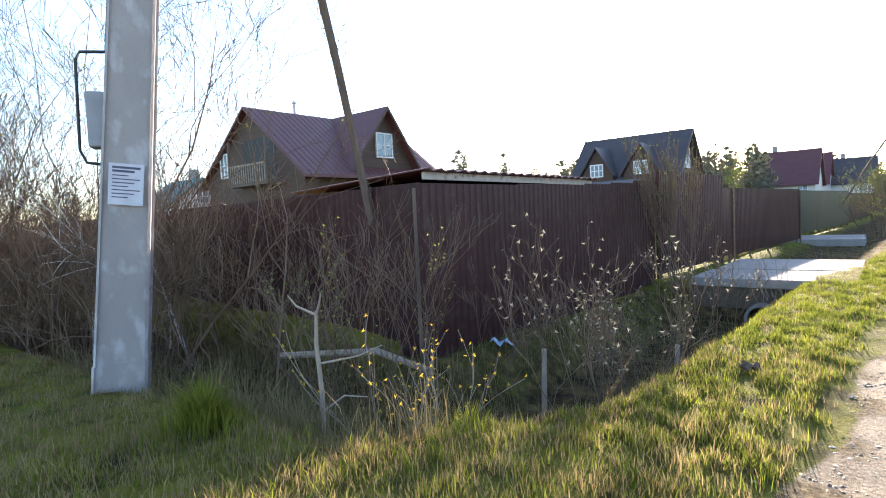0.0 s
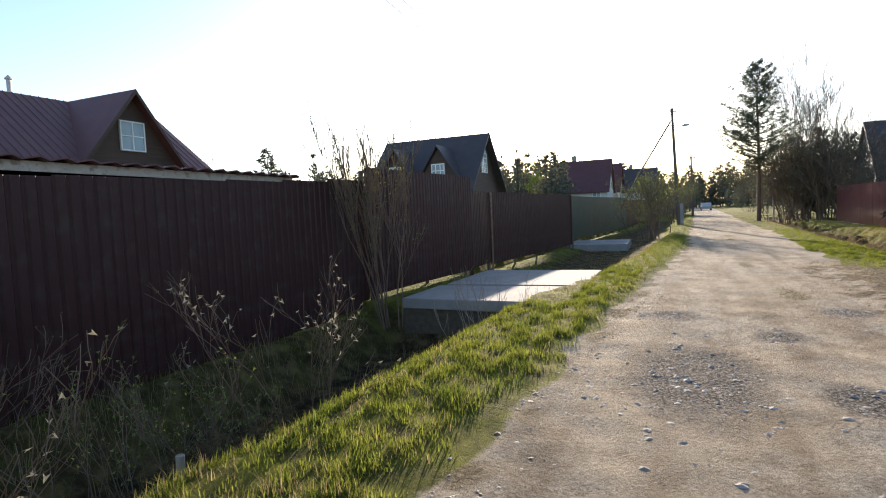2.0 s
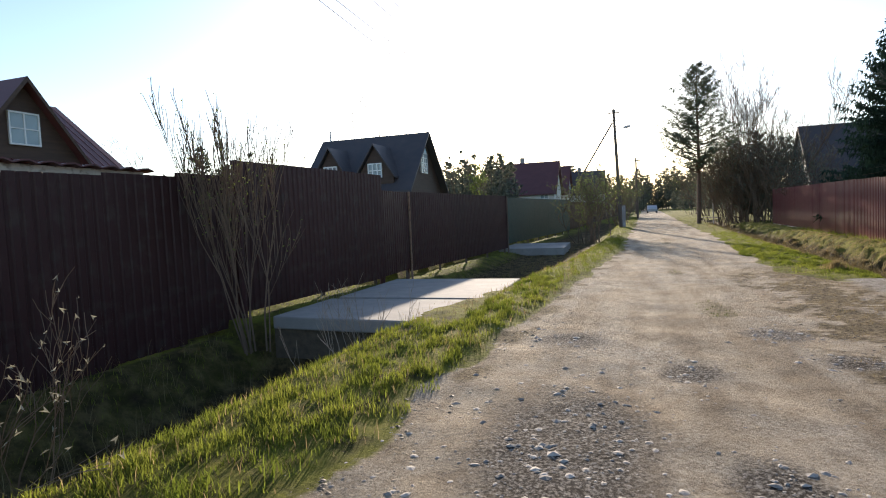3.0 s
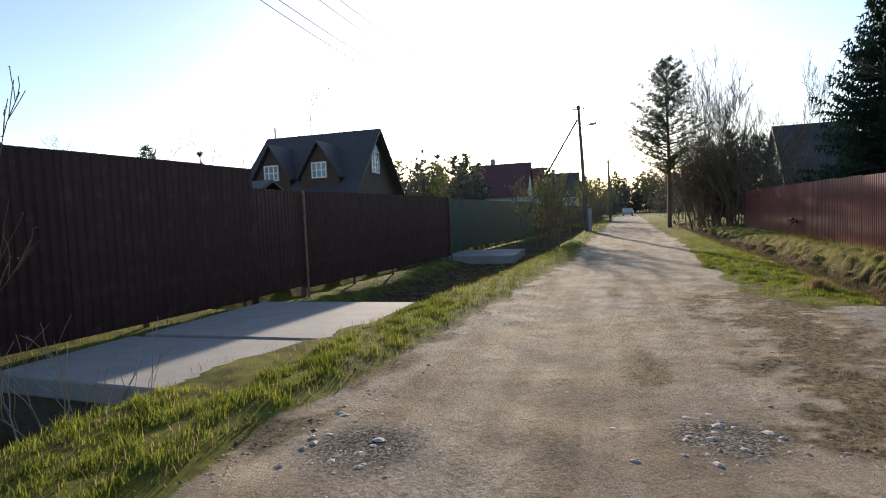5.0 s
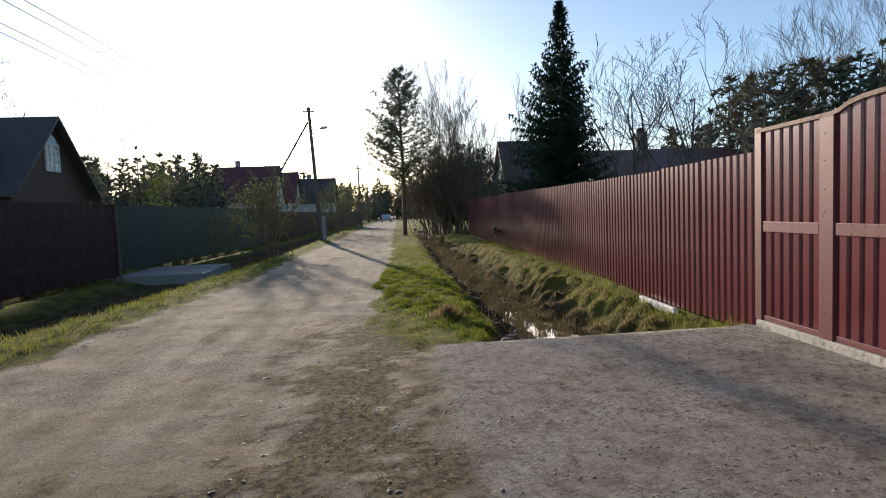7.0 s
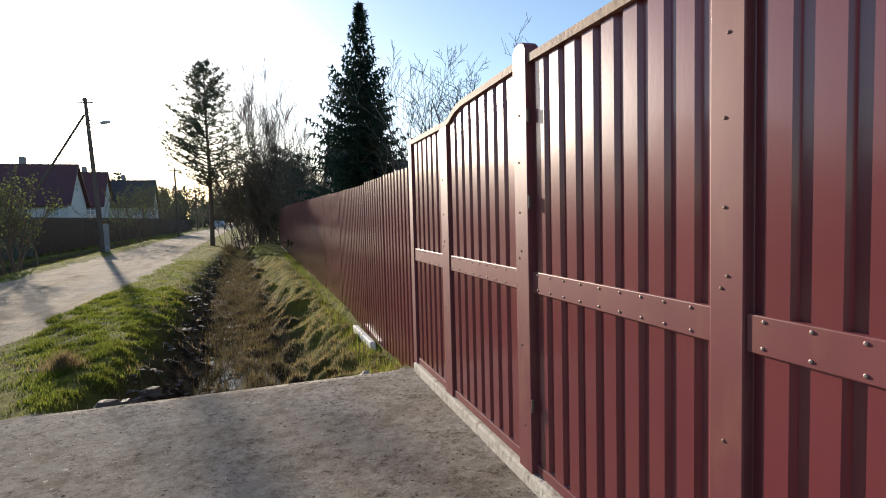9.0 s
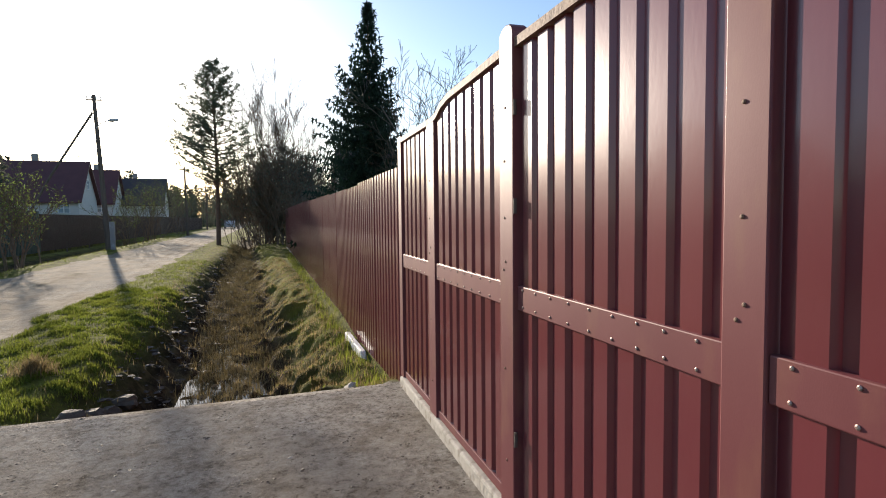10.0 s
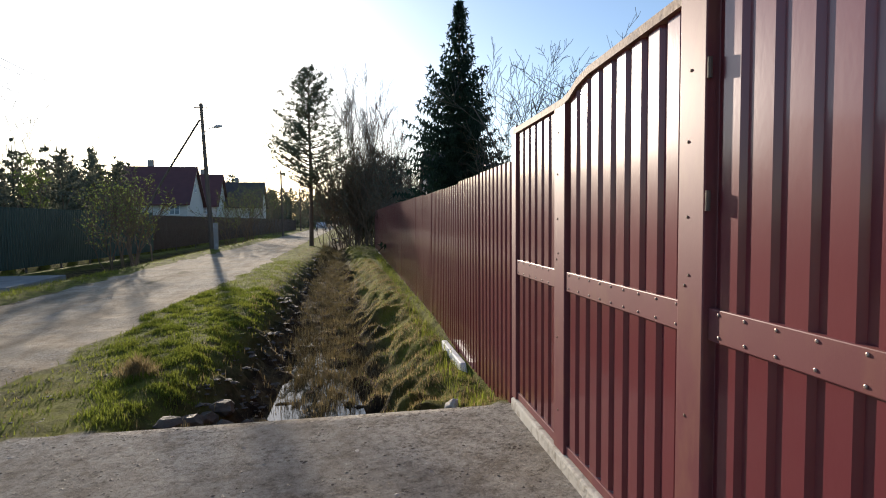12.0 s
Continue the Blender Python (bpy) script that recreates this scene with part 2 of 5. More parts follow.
def land(x, y):
    """Height of the ground, and the weights of road, wet mud and grass, at arrays x, y."""
    x, y = np.asarray(x, float), np.asarray(y, float)
    rl, rr, lip = np.interp(y, ROAD_Y, ROAD_L), np.interp(y, ROAD_Y, ROAD_R), np.interp(y, LIP_Y, LIP_L)
    wob = 0.16 * smooth_noise(x, y, 1.6, 3)
    road = sstep(-0.18, 0.18, x - rl + wob) * sstep(-0.18, 0.18, rr - x + wob)
    pad = sstep(-0.1, 0.1, x - 5.25 + wob * 0.4) * (x < 9.4) * sstep(0.05, -0.05, y - 15.86)
    fx = -4.65 + 0.045 * (y - 4)
    z = 0.015 * smooth_noise(x, y, 1.1, 7) * (1 - pad) + 0.012 * smooth_noise(x, y, 0.35, 8) * (1 - road) * (1 - pad)
    z = z + 0.006 * smooth_noise(x, y, 0.5, 11) * road * (1 - pad)
    mid = (rl + rr) / 2 + np.where(y < 20, -0.25, 0)
    z = z - 0.03 * road * (1 - pad) * (np.exp(-((x - mid + 0.85) / 0.32) ** 2) + np.exp(-((x - mid - 0.85) / 0.32) ** 2)) * (0.6 + 0.4 * smooth_noise(x, y, 3, 12))
    # verge, a little proud of the road
    verge = sstep(0.0, 0.4, rl - x) * sstep(-0.3, 0.4, x - lip)
    z = z + 0.05 * verge
    # ditch on the fence side
    deep = np.interp(y, [-5, 0.7, 2.2, 11.35, 11.8, 15.7, 16.4, 30, 60, 100], [0, 0, 0.95, 0.88, 0.12, 0.12, 0.7, 0.45, 0.35, 0])
    inside = sstep(0, 0.95, lip - x) * sstep(0.1, 1.0, x - fx) * (x > fx)
    z = z - deep * inside
    z = z - np.where((y > 11.6) & (y < 15.9), 0.08, 0.3) * sstep(0.3, -0.5, x - lip) * sstep(0.5, 2.0, y) * (1 - inside) * (x > fx - 0.5) * (y < 60)
    # the road's shoulder rises a little towards the corner
    z = z + 0.13 * sstep(2.4, 1.0, y) * sstep(-6.0, -4.2, x) * sstep(-0.7, -1.6, x)
    # hollow beside the pole
    side = sstep(-4.2, -5.2, x) * sstep(0.6, 1.7, y) * sstep(4.2, 3.5, y) * sstep(-30, -14, x)
    z = z - 0.7 * side * (1 - inside)
    # ditch before the red fence
    d2 = np.interp(y, [15.8, 15.95, 17, 24, 36, 48, 60], [0, 0.55, 0.66, 0.6, 0.5, 0.4, 0])
    l2 = np.interp(y, [15.9, 17, 20, 30, 50], [5.82, 5.9, 5.98, 6.1, 6.85])
    cut = sstep(-0.1, 1.0, x - l2) * sstep(-0.05, 1.05, 8.85 - x)
    z = z - d2 * cut * (1 + 0.1 * smooth_noise(x, y, 0.7, 21))
    sods = np.abs(smooth_noise(x * 0.8, y, 0.55, 26)) - 0.35
    z = z + (d2 > 0.1) * (0.22 * sods * np.exp(-((x - l2 - 0.55) / 0.34) ** 2) + 0.15 * 1.6 * (np.abs(smooth_noise(x, y * 0.8, 0.75, 27)) - 0.35) * np.exp(-((x - 8.2) / 0.4) ** 2))
    z = z + (0.04 * smooth_noise(x, y, 0.8, 22) + 0.035 * smooth_noise(x, y, 0.27, 24)) * sstep(7.4, 8.0, x) * (x < 8.9) * (d2 > 0.1) + 0.05 * smooth_noise(x, y, 0.3, 23) * cut * (d2 > 0.1)
    z = z - 0.16 * sstep(8.0, 8.7, x) * (x < 9.02) * sstep(15.9, 16.4, y) * sstep(24, 20, y)
    mud = np.clip(cut * 1.3 * (d2 > 0.1) * sstep(8.7, 8.0, x + 0.25 * smooth_noise(x, y, 0.7, 25)), 0, 1)
    mud = np.maximum(mud, inside * (deep > 0.3) * 0.95)
    mud = np.maximum(mud, 0.9 * side)
    mud = np.maximum(mud, 0.75 * sstep(0.2, -0.4, x - lip) * sstep(1.5, 2.2, y) * (y < 11.3) * (x > fx))
    z = z + pad * 0.02
    far = sstep(70, 260, np.hypot(x, y))
    z = z * (1 - far)
    grass = np.clip(1 - road - pad, 0, 1) * (1 - 0.75 * mud)
    return z, np.clip(road, 0, 1), np.clip(pad, 0, 1), mud, grass


def axis_steps(spans):
    out = []
    for a, b, s in spans:
        out += list(np.arange(a, b, s))
    return np.array(out + [spans[-1][1]])


gx = axis_steps([(-900, -100, 80), (-100, -30, 7), (-30, -8, 0.5), (-8, 9.2, 0.1), (9.2, 14, 0.6), (14, 40, 4), (40, 100, 10), (100, 900, 80)])
gy = axis_steps([(-900, -100, 80), (-100, -20, 8), (-20, -4, 0.8), (-4, 24, 0.1), (24, 50, 0.25), (50, 100, 1), (100, 300, 10), (300, 1200, 90)])
GX, GY = np.meshgrid(gx, gy)
GZ, GR, GP, GM, GG = land(GX, GY)
# trodden soil with dead turf between road and concrete, and tufts along the crown of the road
mid_x = (np.interp(GY, ROAD_Y, ROAD_L) + np.interp(GY, ROAD_Y, ROAD_R)) / 2
GS = sstep(3.0, 3.9, GX) * sstep(5.6, 5.0, GX) * sstep(19, 16.5, GY) * sstep(-0.35, 0.6, smooth_noise(GX, GY, 1.7, 61) + 0.7 * smooth_noise(GX, GY, 0.5, 66) + 0.5 * smooth_noise(GX, GY, 0.21, 67) + 0.2)
GS = np.maximum(GS, 0.6 * np.exp(-((GX - mid_x + 0.2) / 0.3) ** 2) * sstep(0.2, 0.7, smooth_noise(GX * 1.5, GY * 0.5, 1.6, 62)) * (GY > 9))
GS = np.maximum(GS, 0.9 * sstep(0.5, 0.0, GX - np.interp(GY, ROAD_Y, ROAD_L)) * sstep(-0.1, 0.6, smooth_noise(GX, GY, 0.9, 63)))
gv = np.stack([GX, GY, GZ], -1).reshape(-1, 3)
nx, ny = len(gx), len(gy)
ii = (np.arange(ny - 1)[:, None] * nx + np.arange(nx - 1)[None]).reshape(-1)
gf = np.stack([ii, ii + 1, ii + 1 + nx, ii + nx], -1)
gme = bpy.data.meshes.new("ground")
gme.from_pydata(gv.tolist(), [], gf.tolist())
gat = gme.color_attributes.new("cover", "FLOAT_COLOR", "POINT")
gat.data.foreach_set("color", np.stack([GR, GP, GM, GS], -1).astype(np.float32).reshape(-1))
GRAVEL = [(1.35, 7.8, 0.6, 1.2), (1.1, 4.6, 0.4, 0.6), (2.46, 7.4, 0.28, 0.45), (1.09, 10.6, 0.4, 0.35), (3.2, 11.15, 0.4, 0.35), (3.6, 10.1, 0.3, 0.3), (2.2, 9.5, 0.3, 0.3)]
GV = np.zeros_like(GX)
for px, py, sx, sy in GRAVEL:
    GV = np.maximum(GV, np.exp(-((GX - px) / sx) ** 2 - ((GY - py) / sy) ** 2))
gat2 = gme.color_attributes.new("gravel", "FLOAT_COLOR", "POINT")
gat2.data.foreach_set("color", np.stack([GV, GV, GV, np.ones_like(GV)], -1).astype(np.float32).reshape(-1))
gme.shade_smooth()


def ground_material():
    m = bpy.data.materials.new("earth_road_and_turf")
    m.use_nodes = True
    N, L = m.node_tree.nodes, m.node_tree.links
    b = N["Principled BSDF"]
    tc = N.new("ShaderNodeTexCoord")

    def noise_at(scale, detail=6, rough=0.6):
        n = N.new("ShaderNodeTexNoise")
        n.inputs["Scale"].default_value, n.inputs["Detail"].default_value, n.inputs["Roughness"].default_value = scale, detail, rough
        L.new(tc.outputs["Object"], n.inputs["Vector"])
        return n.outputs[0]

    def ramp(src, stops):
        r = N.new("ShaderNodeValToRGB")
        r.color_ramp.elements[0].position, r.color_ramp.elements[0].color = stops[0][0], (*stops[0][1], 1)
        r.color_ramp.elements[1].position, r.color_ramp.elements[1].color = stops[-1][0], (*stops[-1][1], 1)
        for p, c in stops[1:-1]:
            e = r.color_ramp.elements.new(p)
            e.color = (*c, 1)
        L.new(src, r.inputs[0])
        return r.outputs[0]

    def mixed(f, a, c):
        x = N.new("ShaderNodeMix")
        x.data_type = "RGBA"
        L.new(f, x.inputs[0]), L.new(a, x.inputs[6]), L.new(c, x.inputs[7])
        return x.outputs[2]

    def math2(op, a, c):
        x = N.new("ShaderNodeMath")
        x.operation, x.use_clamp = op, op != "SUBTRACT"
        for i, s in enumerate((a, c)):
            if isinstance(s, float):
                x.inputs[i].default_value = s
            else:
                L.new(s, x.inputs[i])
        return x.outputs[0]

    vc, sp = N.new("ShaderNodeVertexColor"), N.new("ShaderNodeSeparateColor")
    vc.layer_name = "cover"
    L.new(vc.outputs[0], sp.inputs[0])
    sand = ramp(noise_at(0.9), [(0.3, (0.37, 0.295, 0.21)), (0.5, (0.46, 0.378, 0.28)), (0.7, (0.53, 0.447, 0.345))])
    grit = ramp(noise_at(28, 8, 0.75), [(0.4, (0.2, 0.17, 0.135)), (0.48, (0.37, 0.325, 0.265)), (0.6, (0.53, 0.48, 0.41))])
    gravel = ramp(noise_at(0.55, 4), [(0.45, (0, 0, 0)), (0.62, (1, 1, 1))])
    speck = ramp(noise_at(60, 6, 0.8), [(0.41, (0.42, 0.4, 0.37)), (0.48, (0.88, 0.88, 0.88)), (0.6, (1.2, 1.2, 1.2))])
    blotch = ramp(noise_at(2.8, 9, 0.8), [(0.41, (0.62, 0.58, 0.54)), (0.47, (0.93, 0.92, 0.91)), (0.58, (1.15, 1.15, 1.15))])
    road = mixed(math2("MULTIPLY", gravel, 0.8), sand, grit)
    streak_n, streak_m = N.new("ShaderNodeTexNoise"), N.new("ShaderNodeMapping")
    streak_m.inputs["Scale"].default_value = (1.9, 0.22, 1)
    streak_m.inputs["Rotation"].default_value = (0, 0, radians(3))
    streak_n.inputs["Scale"].default_value, streak_n.inputs["Detail"].default_value = 1.3, 7
    L.new(tc.outputs["Object"], streak_m.inputs[0]), L.new(streak_m.outputs[0], streak_n.inputs["Vector"])
    streak = ramp(streak_n.outputs[0], [(0.38, (0.74, 0.71, 0.67)), (0.5, (0.97, 0.97, 0.96)), (0.62, (1.12, 1.12, 1.11))])
    for layer, much in ((speck, 0.5), (blotch, 0.6), (streak, 0.85)):
        mul = N.new("ShaderNodeMix")
        mul.data_type, mul.blend_type = "RGBA", "MULTIPLY"
        mul.inputs[0].default_value = much
        L.new(road, mul.inputs[6]), L.new(layer, mul.inputs[7])
        road = mul.outputs[2]
    padc = mixed(ramp(noise_at(0.8, 5), [(0.4, (0, 0, 0)), (0.6, (1, 1, 1))]), ramp(noise_at(9, 9, 0.85), [(0.38, (0.1, 0.082, 0.062)), (0.47, (0.32, 0.285, 0.24)), (0.66, (0.44, 0.4, 0.345))]),
                 ramp(noise_at(19, 9, 0.85), [(0.38, (0.1, 0.088, 0.072)), (0.5, (0.38, 0.35, 0.31)), (0.66, (0.52, 0.485, 0.44))]))
    padmul = N.new("ShaderNodeMix")
    padmul.data_type, padmul.blend_type = "RGBA", "MULTIPLY"
    padmul.inputs[0].default_value = 0.8
    L.new(padc, padmul.inputs[6]), L.new(blotch, padmul.inputs[7])
    padc = padmul.outputs[2]
    turf = ramp(noise_at(2.2, 8, 0.7), [(0.32, (0.06, 0.045, 0.025)), (0.45, (0.12, 0.12, 0.028)), (0.58, (0.2, 0.2, 0.035)), (0.74, (0.27, 0.21, 0.07))])
    mudc = ramp(noise_at(3.5, 8, 0.7), [(0.38, (0.025, 0.018, 0.012)), (0.5, (0.075, 0.053, 0.03)), (0.62, (0.17, 0.125, 0.06))])
    edge = math2("ADD", sp.outputs[0], math2("MULTIPLY", math2("SUBTRACT", noise_at(9, 6), 0.5), 0.9))
    hard = ramp(edge, [(0.4, (0, 0, 0)), (0.6, (1, 1, 1))])
    col = mixed(sp.outputs[2], turf, mudc)
    soil = ramp(noise_at(16, 9, 0.8), [(0.41, (0.05, 0.036, 0.024)), (0.48, (0.15, 0.115, 0.07)), (0.58, (0.29, 0.23, 0.14))])
    tuftc = ramp(math2("ADD", vc.outputs["Alpha"], math2("MULTIPLY", math2("SUBTRACT", noise_at(11, 10, 0.85), 0.5), 2.6)), [(0.3, (0, 0, 0)), (0.75, (1, 1, 1))])
    road = mixed(tuftc, road, soil)
    col = mixed(hard, col, road)
    vg = N.new("ShaderNodeVertexColor")
    vg.layer_name = "gravel"
    gsp = N.new("ShaderNodeSeparateColor")
    L.new(vg.outputs[0], gsp.inputs[0])
    chips = ramp(noise_at(42, 6, 0.7), [(0.42, (0.05, 0.042, 0.035)), (0.5, (0.14, 0.12, 0.1)), (0.6, (0.4, 0.36, 0.31))])
    gmask = ramp(math2("ADD", gsp.outputs[0], math2("MULTIPLY", math2("SUBTRACT", noise_at(9, 8, 0.8), 0.5), 1.6)), [(0.3, (0, 0, 0)), (0.7, (1, 1, 1))])
    col = mixed(gmask, col, chips)
    col = mixed(sp.outputs[1], col, padc)
    L.new(col, b.inputs["Base Color"])
    b.inputs["Roughness"].default_value, b.inputs["Specular IOR Level"].default_value = 0.95, 0.06
    bp, bp2 = N.new("ShaderNodeBump"), N.new("ShaderNodeBump")
    bp.inputs["Strength"].default_value, bp.inputs["Distance"].default_value = 1.0, 0.045
    bp2.inputs["Strength"].default_value, bp2.inputs["Distance"].default_value = 0.8, 0.05
    L.new(noise_at(32, 8, 0.75), bp.inputs["Height"]), L.new(noise_at(5, 6, 0.6), bp2.inputs["Height"])
    L.new(bp2.outputs[0], bp.inputs["Normal"]), L.new(bp.outputs[0], b.inputs["Normal"])
    return m


gme.materials.append(ground_material())
tagged(new("ground", gme), "rutted earth road with gravel patches, grass verges and muddy ditches", "ground", kind="structure")


def gz(x, y):
    return float(land(x, y)[0])


# ---- fences ----
def profile_sheet(width, height, pitch=0.14, depth=0.02, land_w=0.075, slope=0.016):
    """A trapezoid-profiled steel sheet along +x, ribs towards -y, standing on z 0; open at the edges, 0.7 mm thick in look."""
    g, pts, x = Geo(), [], 0.0
    valley = pitch - land_w - 2 * slope
    while x < width - 1e-6:
        pts += [(x, 0.0), (x + valley, 0.0), (x + valley + slope, -depth), (x + valley + slope + land_w, -depth)]
        x += pitch
    pts.append((x, 0.0))
    pts = [p for p in pts if p[0] <= width + 1e-6]
    if width - pts[-1][0] > 0.004:
        pts.append((width, pts[-1][1]))
    t = 0.0012
    for zz in (0, height):
        g.v += [(px, py, zz) for px, py in pts] + [(px, py + t, zz) for px, py in pts]
    k = len(pts)
    for i in range(k - 1):
        a, b, c, d = i, i + 1, 2 * k + i + 1, 2 * k + i
        g.f += [(a, b, c, d), (k + b, k + a, k + d, k + c), (d, c, c + k, d + k), (b, a, a + k, b + k)]
    return g


def run_of_sheets(name, label, category, p0, p1, height, material, base, face, lift=0.0, width=1.12, kind="", jitter=0.004, seed=1):
    """A fence from p0 to p1; face = +1 or -1: the side to which the ribs look (to the right or left of the way from p0 to p1)."""
    r = random.Random(seed)
    d = Vector((p1[0] - p0[0], p1[1] - p0[1], 0))
    n = max(1, round(d.length / width))
    w = d.length / n
    u = d.normalized()
    top = thing(name, label, category, kind=kind)
    me = profile_sheet(w + 0.02, height).mesh("sheet", material)
    ang = math.degrees(math.atan2(u.y, u.x))
    for i in range(n):
        s = i * w
        o = Vector((p0[0], p0[1], 0)) + u * s
        zb = base(s + w / 2) if callable(base) else base
        if face > 0:
            m = pose(o.x, o.y, zb + lift + r.uniform(-jitter, jitter) * 2, 0, 0, ang + r.uniform(-0.15, 0.15))
        else:
            o2 = o + u * w
            m = pose(o2.x, o2.y, zb + lift + r.uniform(-jitter, jitter) * 2, 0, 0, ang + 180 + r.uniform(-0.15, 0.15))
        part("sheet", me, material, top, m=m)
    # two rails and posts behind
    back = Vector((-u.y, u.x, 0)) * (1 if face > 0 else -1)
    for h in (0.35, height - 0.35):
        g = Geo()
        pts = []
        for i in range(n + 1):
            s = min(i * w, d.length)
            zb = base(s) if callable(base) else base
            q = Vector((p0[0], p0[1], zb + h)) + u * s + back * 0.03
            pts.append(q)
        g.tube(pts, [0.02] * len(pts), 4)
        part("rail", g, M_WOOD, top)
    for i in range(0, n + 1, 2):
        s = min(i * w, d.length)
        zb = base(s) if callable(base) else base
        q = Vector((p0[0], p0[1], 0)) + u * s + back * 0.09
        part("post", Geo().box(-0.03, 0.03, -0.03, 0.03, zb - 0.6, zb + height - 0.06), M_WOOD, top, m=pose(q.x, q.y, 0))
    return top


# red fence before the right-hand garden
def red_base(s):
    return lerp(s, [0, 3, 8, 14, 27.5], [-0.05, -0.1, -0.06, 0.0, 0.03])


red_fence = run_of_sheets("red_fence", "dark red profiled steel sheet fence along the ditch", "fence", (8.98, 15.79), (9.84, 43.2), 2.06, M_RED, red_base, -1)
FENCE_TURN = math.degrees(math.atan2(0.86, 27.41))
for s0, s1 in [(3.2, 8.0), (8.1, 14.0), (14.1, 20.0), (20.1, 27.2)]:
    top = lerp((s0 + s1) / 2, [0, 3, 8, 27], [-0.1, -0.12, -0.06, 0.02])
    q = Geo().box(-0.04, 0.09, s0, s1, -0.5, top)
    soften(part("footing", q, M_SILL, red_fence, "whitewashed concrete footing", m=pose(8.98, 15.79, 0, 0, 0, -FENCE_TURN)), 0.02)


# ---- the red gate ----
def gate_x(y):
    return 8.767 + 0.0511 * (y - 11.9)


GATE_ANG = math.degrees(math.atan2(1, 0.0511))
red_gate = thing("steel_gate", "closed dark red sheet steel gate with a paler frame", "gate", pose(gate_x(15.736) + 0.034, 15.736, 0, 0, 0, GATE_ANG + 180))
# local x runs from the post beside the fence along the gate, ribs and frame look to local -y, the road side


def gate_bar(name, s0, s1, z0, z1, proud=0.032, label=""):
    ob = part(name, Geo().box(s0, s1, -proud, -proud + 0.03, z0, z1), M_REDFRAME, red_gate, label)
    return soften(ob, 0.004)


def gate_top(s):
    return lerp(s, [0, 1.12, 1.22, 1.34, 1.5, 2.4, 5.3, 6.2, 6.4, 7.5], [2.23, 2.235, 2.25, 2.295, 2.32, 2.345, 2.345, 2.3, 2.24, 2.23])


POSTS = [(-0.03, 0.09, 2.255), (0.98, 1.16, 2.23), (2.39, 2.55, 2.43), (3.81, 3.945, 2.345), (5.2, 5.36, 2.43), (6.6, 6.78, 2.23), (7.66, 7.78, 2.255)]
for a, b, h in POSTS:
    r = (b - a) / 2
    if h > 2.4:
        poly = [(a, 0.06), (b, 0.06), (b, h - r * 0.6)] + [(a + r + r * math.cos(t), h - r * 0.6 + r * 0.6 * math.sin(t)) for t in (0.5, 1.0, 1.57, 2.14, 2.64)] + [(a, h - r * 0.6)]
        ob = part("post", Geo().prism(poly, "y", -0.05, 0.03), M_REDFRAME, red_gate)
    else:
        ob = part("post", Geo().box(a, b, -0.038, 0.02, 0.1, h), M_REDFRAME, red_gate)
    soften(ob, 0.005)
for (a0, a1, _), (b0, b1, _) in zip(POSTS[:-1], POSTS[1:]):
    # sheets above and below the middle rail, tops following the curve
    me = profile_sheet(b0 - a1 - 0.006, 0.95, 0.148, 0.02, 0.085, 0.013)
    part("lower_sheet", me, M_RED, red_gate, m=pose(a1 + 0.003, 0.0, 0.17))
    up = profile_sheet(b0 - a1 - 0.006, 1.0, 0.148, 0.02, 0.085, 0.013)
    up.v = [(x, y, z if z < 0.5 else gate_top(a1 + x) - 1.2 - 0.02) for x, y, z in up.v]
    part("upper_sheet", up, M_RED, red_gate, m=pose(a1 + 0.003, 0.0, 1.2))
    # middle rail with two rows of screws
    end = 0.015 if a1 < 2.0 or a1 > 4 else 0.0
    gate_bar("rail", a1 + 0.002, b0 - end, 1.1, 1.215, 0.03)
    gate_bar("bottom_bar", a1 + 0.002, b0 - 0.002, 0.11, 0.165, 0.026)
    k, xx = 0, a1 + 0.06
    while xx < b0 - 0.03:
        for zz in (1.12, 1.198):
            part("screw", Geo().tube([(0, 0, 0), (0, -0.002, 0), (0, -0.004, 0)], [0.006, 0.006, 0.003], 8), M_STEEL, red_gate, m=pose(xx + 0.012 * math.sin(7 * xx + 3 * zz), -0.03, zz))
        xx += 0.14
# screws down the wide posts
for a, b, h in POSTS[1:5]:
    for zz in (0.35, 0.8, 1.28, 1.32, 1.53, 1.8, 2.05):
        off = 0.03 + 0.05 * ((zz * 37) % 1)
        part("screw", Geo().tube([(0, 0, 0), (0, -0.002, 0), (0, -0.004, 0)], [0.006, 0.006, 0.003], 8), M_RUST, red_gate, m=pose(a + off, -0.05 if h > 2.4 else -0.038, zz))
cap = Geo()
cs = [0.0, 0.5, 1.12, 1.22, 1.28, 1.34, 1.42, 1.5, 1.8, 2.39]
for q in (cs, [2.55, 3.0, 3.81], [3.945, 4.6, 5.2], [5.36, 6.0, 6.2, 6.4, 6.6, 7.7]):
    for s0, s1 in zip(q[:-1], q[1:]):
        n = len(cap.v)
        cap.v += [(s, y, gate_top(s) + dz) for s in (s0, s1) for y in (-0.04, 0.015) for dz in (-0.035, 0.006)]
        cap.f += [tuple(n + i for i in f) for f in ((0, 1, 3, 2), (4, 6, 7, 5), (0, 4, 5, 1), (2, 3, 7, 6), (1, 5, 7, 3), (0, 2, 6, 4))]
part("top_edge", cap, M_RUST, red_gate, "rusty folded top edge")
for zz in (0.45, 1.55, 2.0):
    part("hinge", Geo().tube([(2.563, -0.045, zz), (2.563, -0.045, zz + 0.07)], [0.009, 0.009], 8), M_WOOD, red_gate, "dark rusted hinge")
gate_sill = soften(part("gate_sill", Geo().box(0.02, 7.6, -0.06, 0.12, -0.3, 0.105), M_SILL), 0.015)
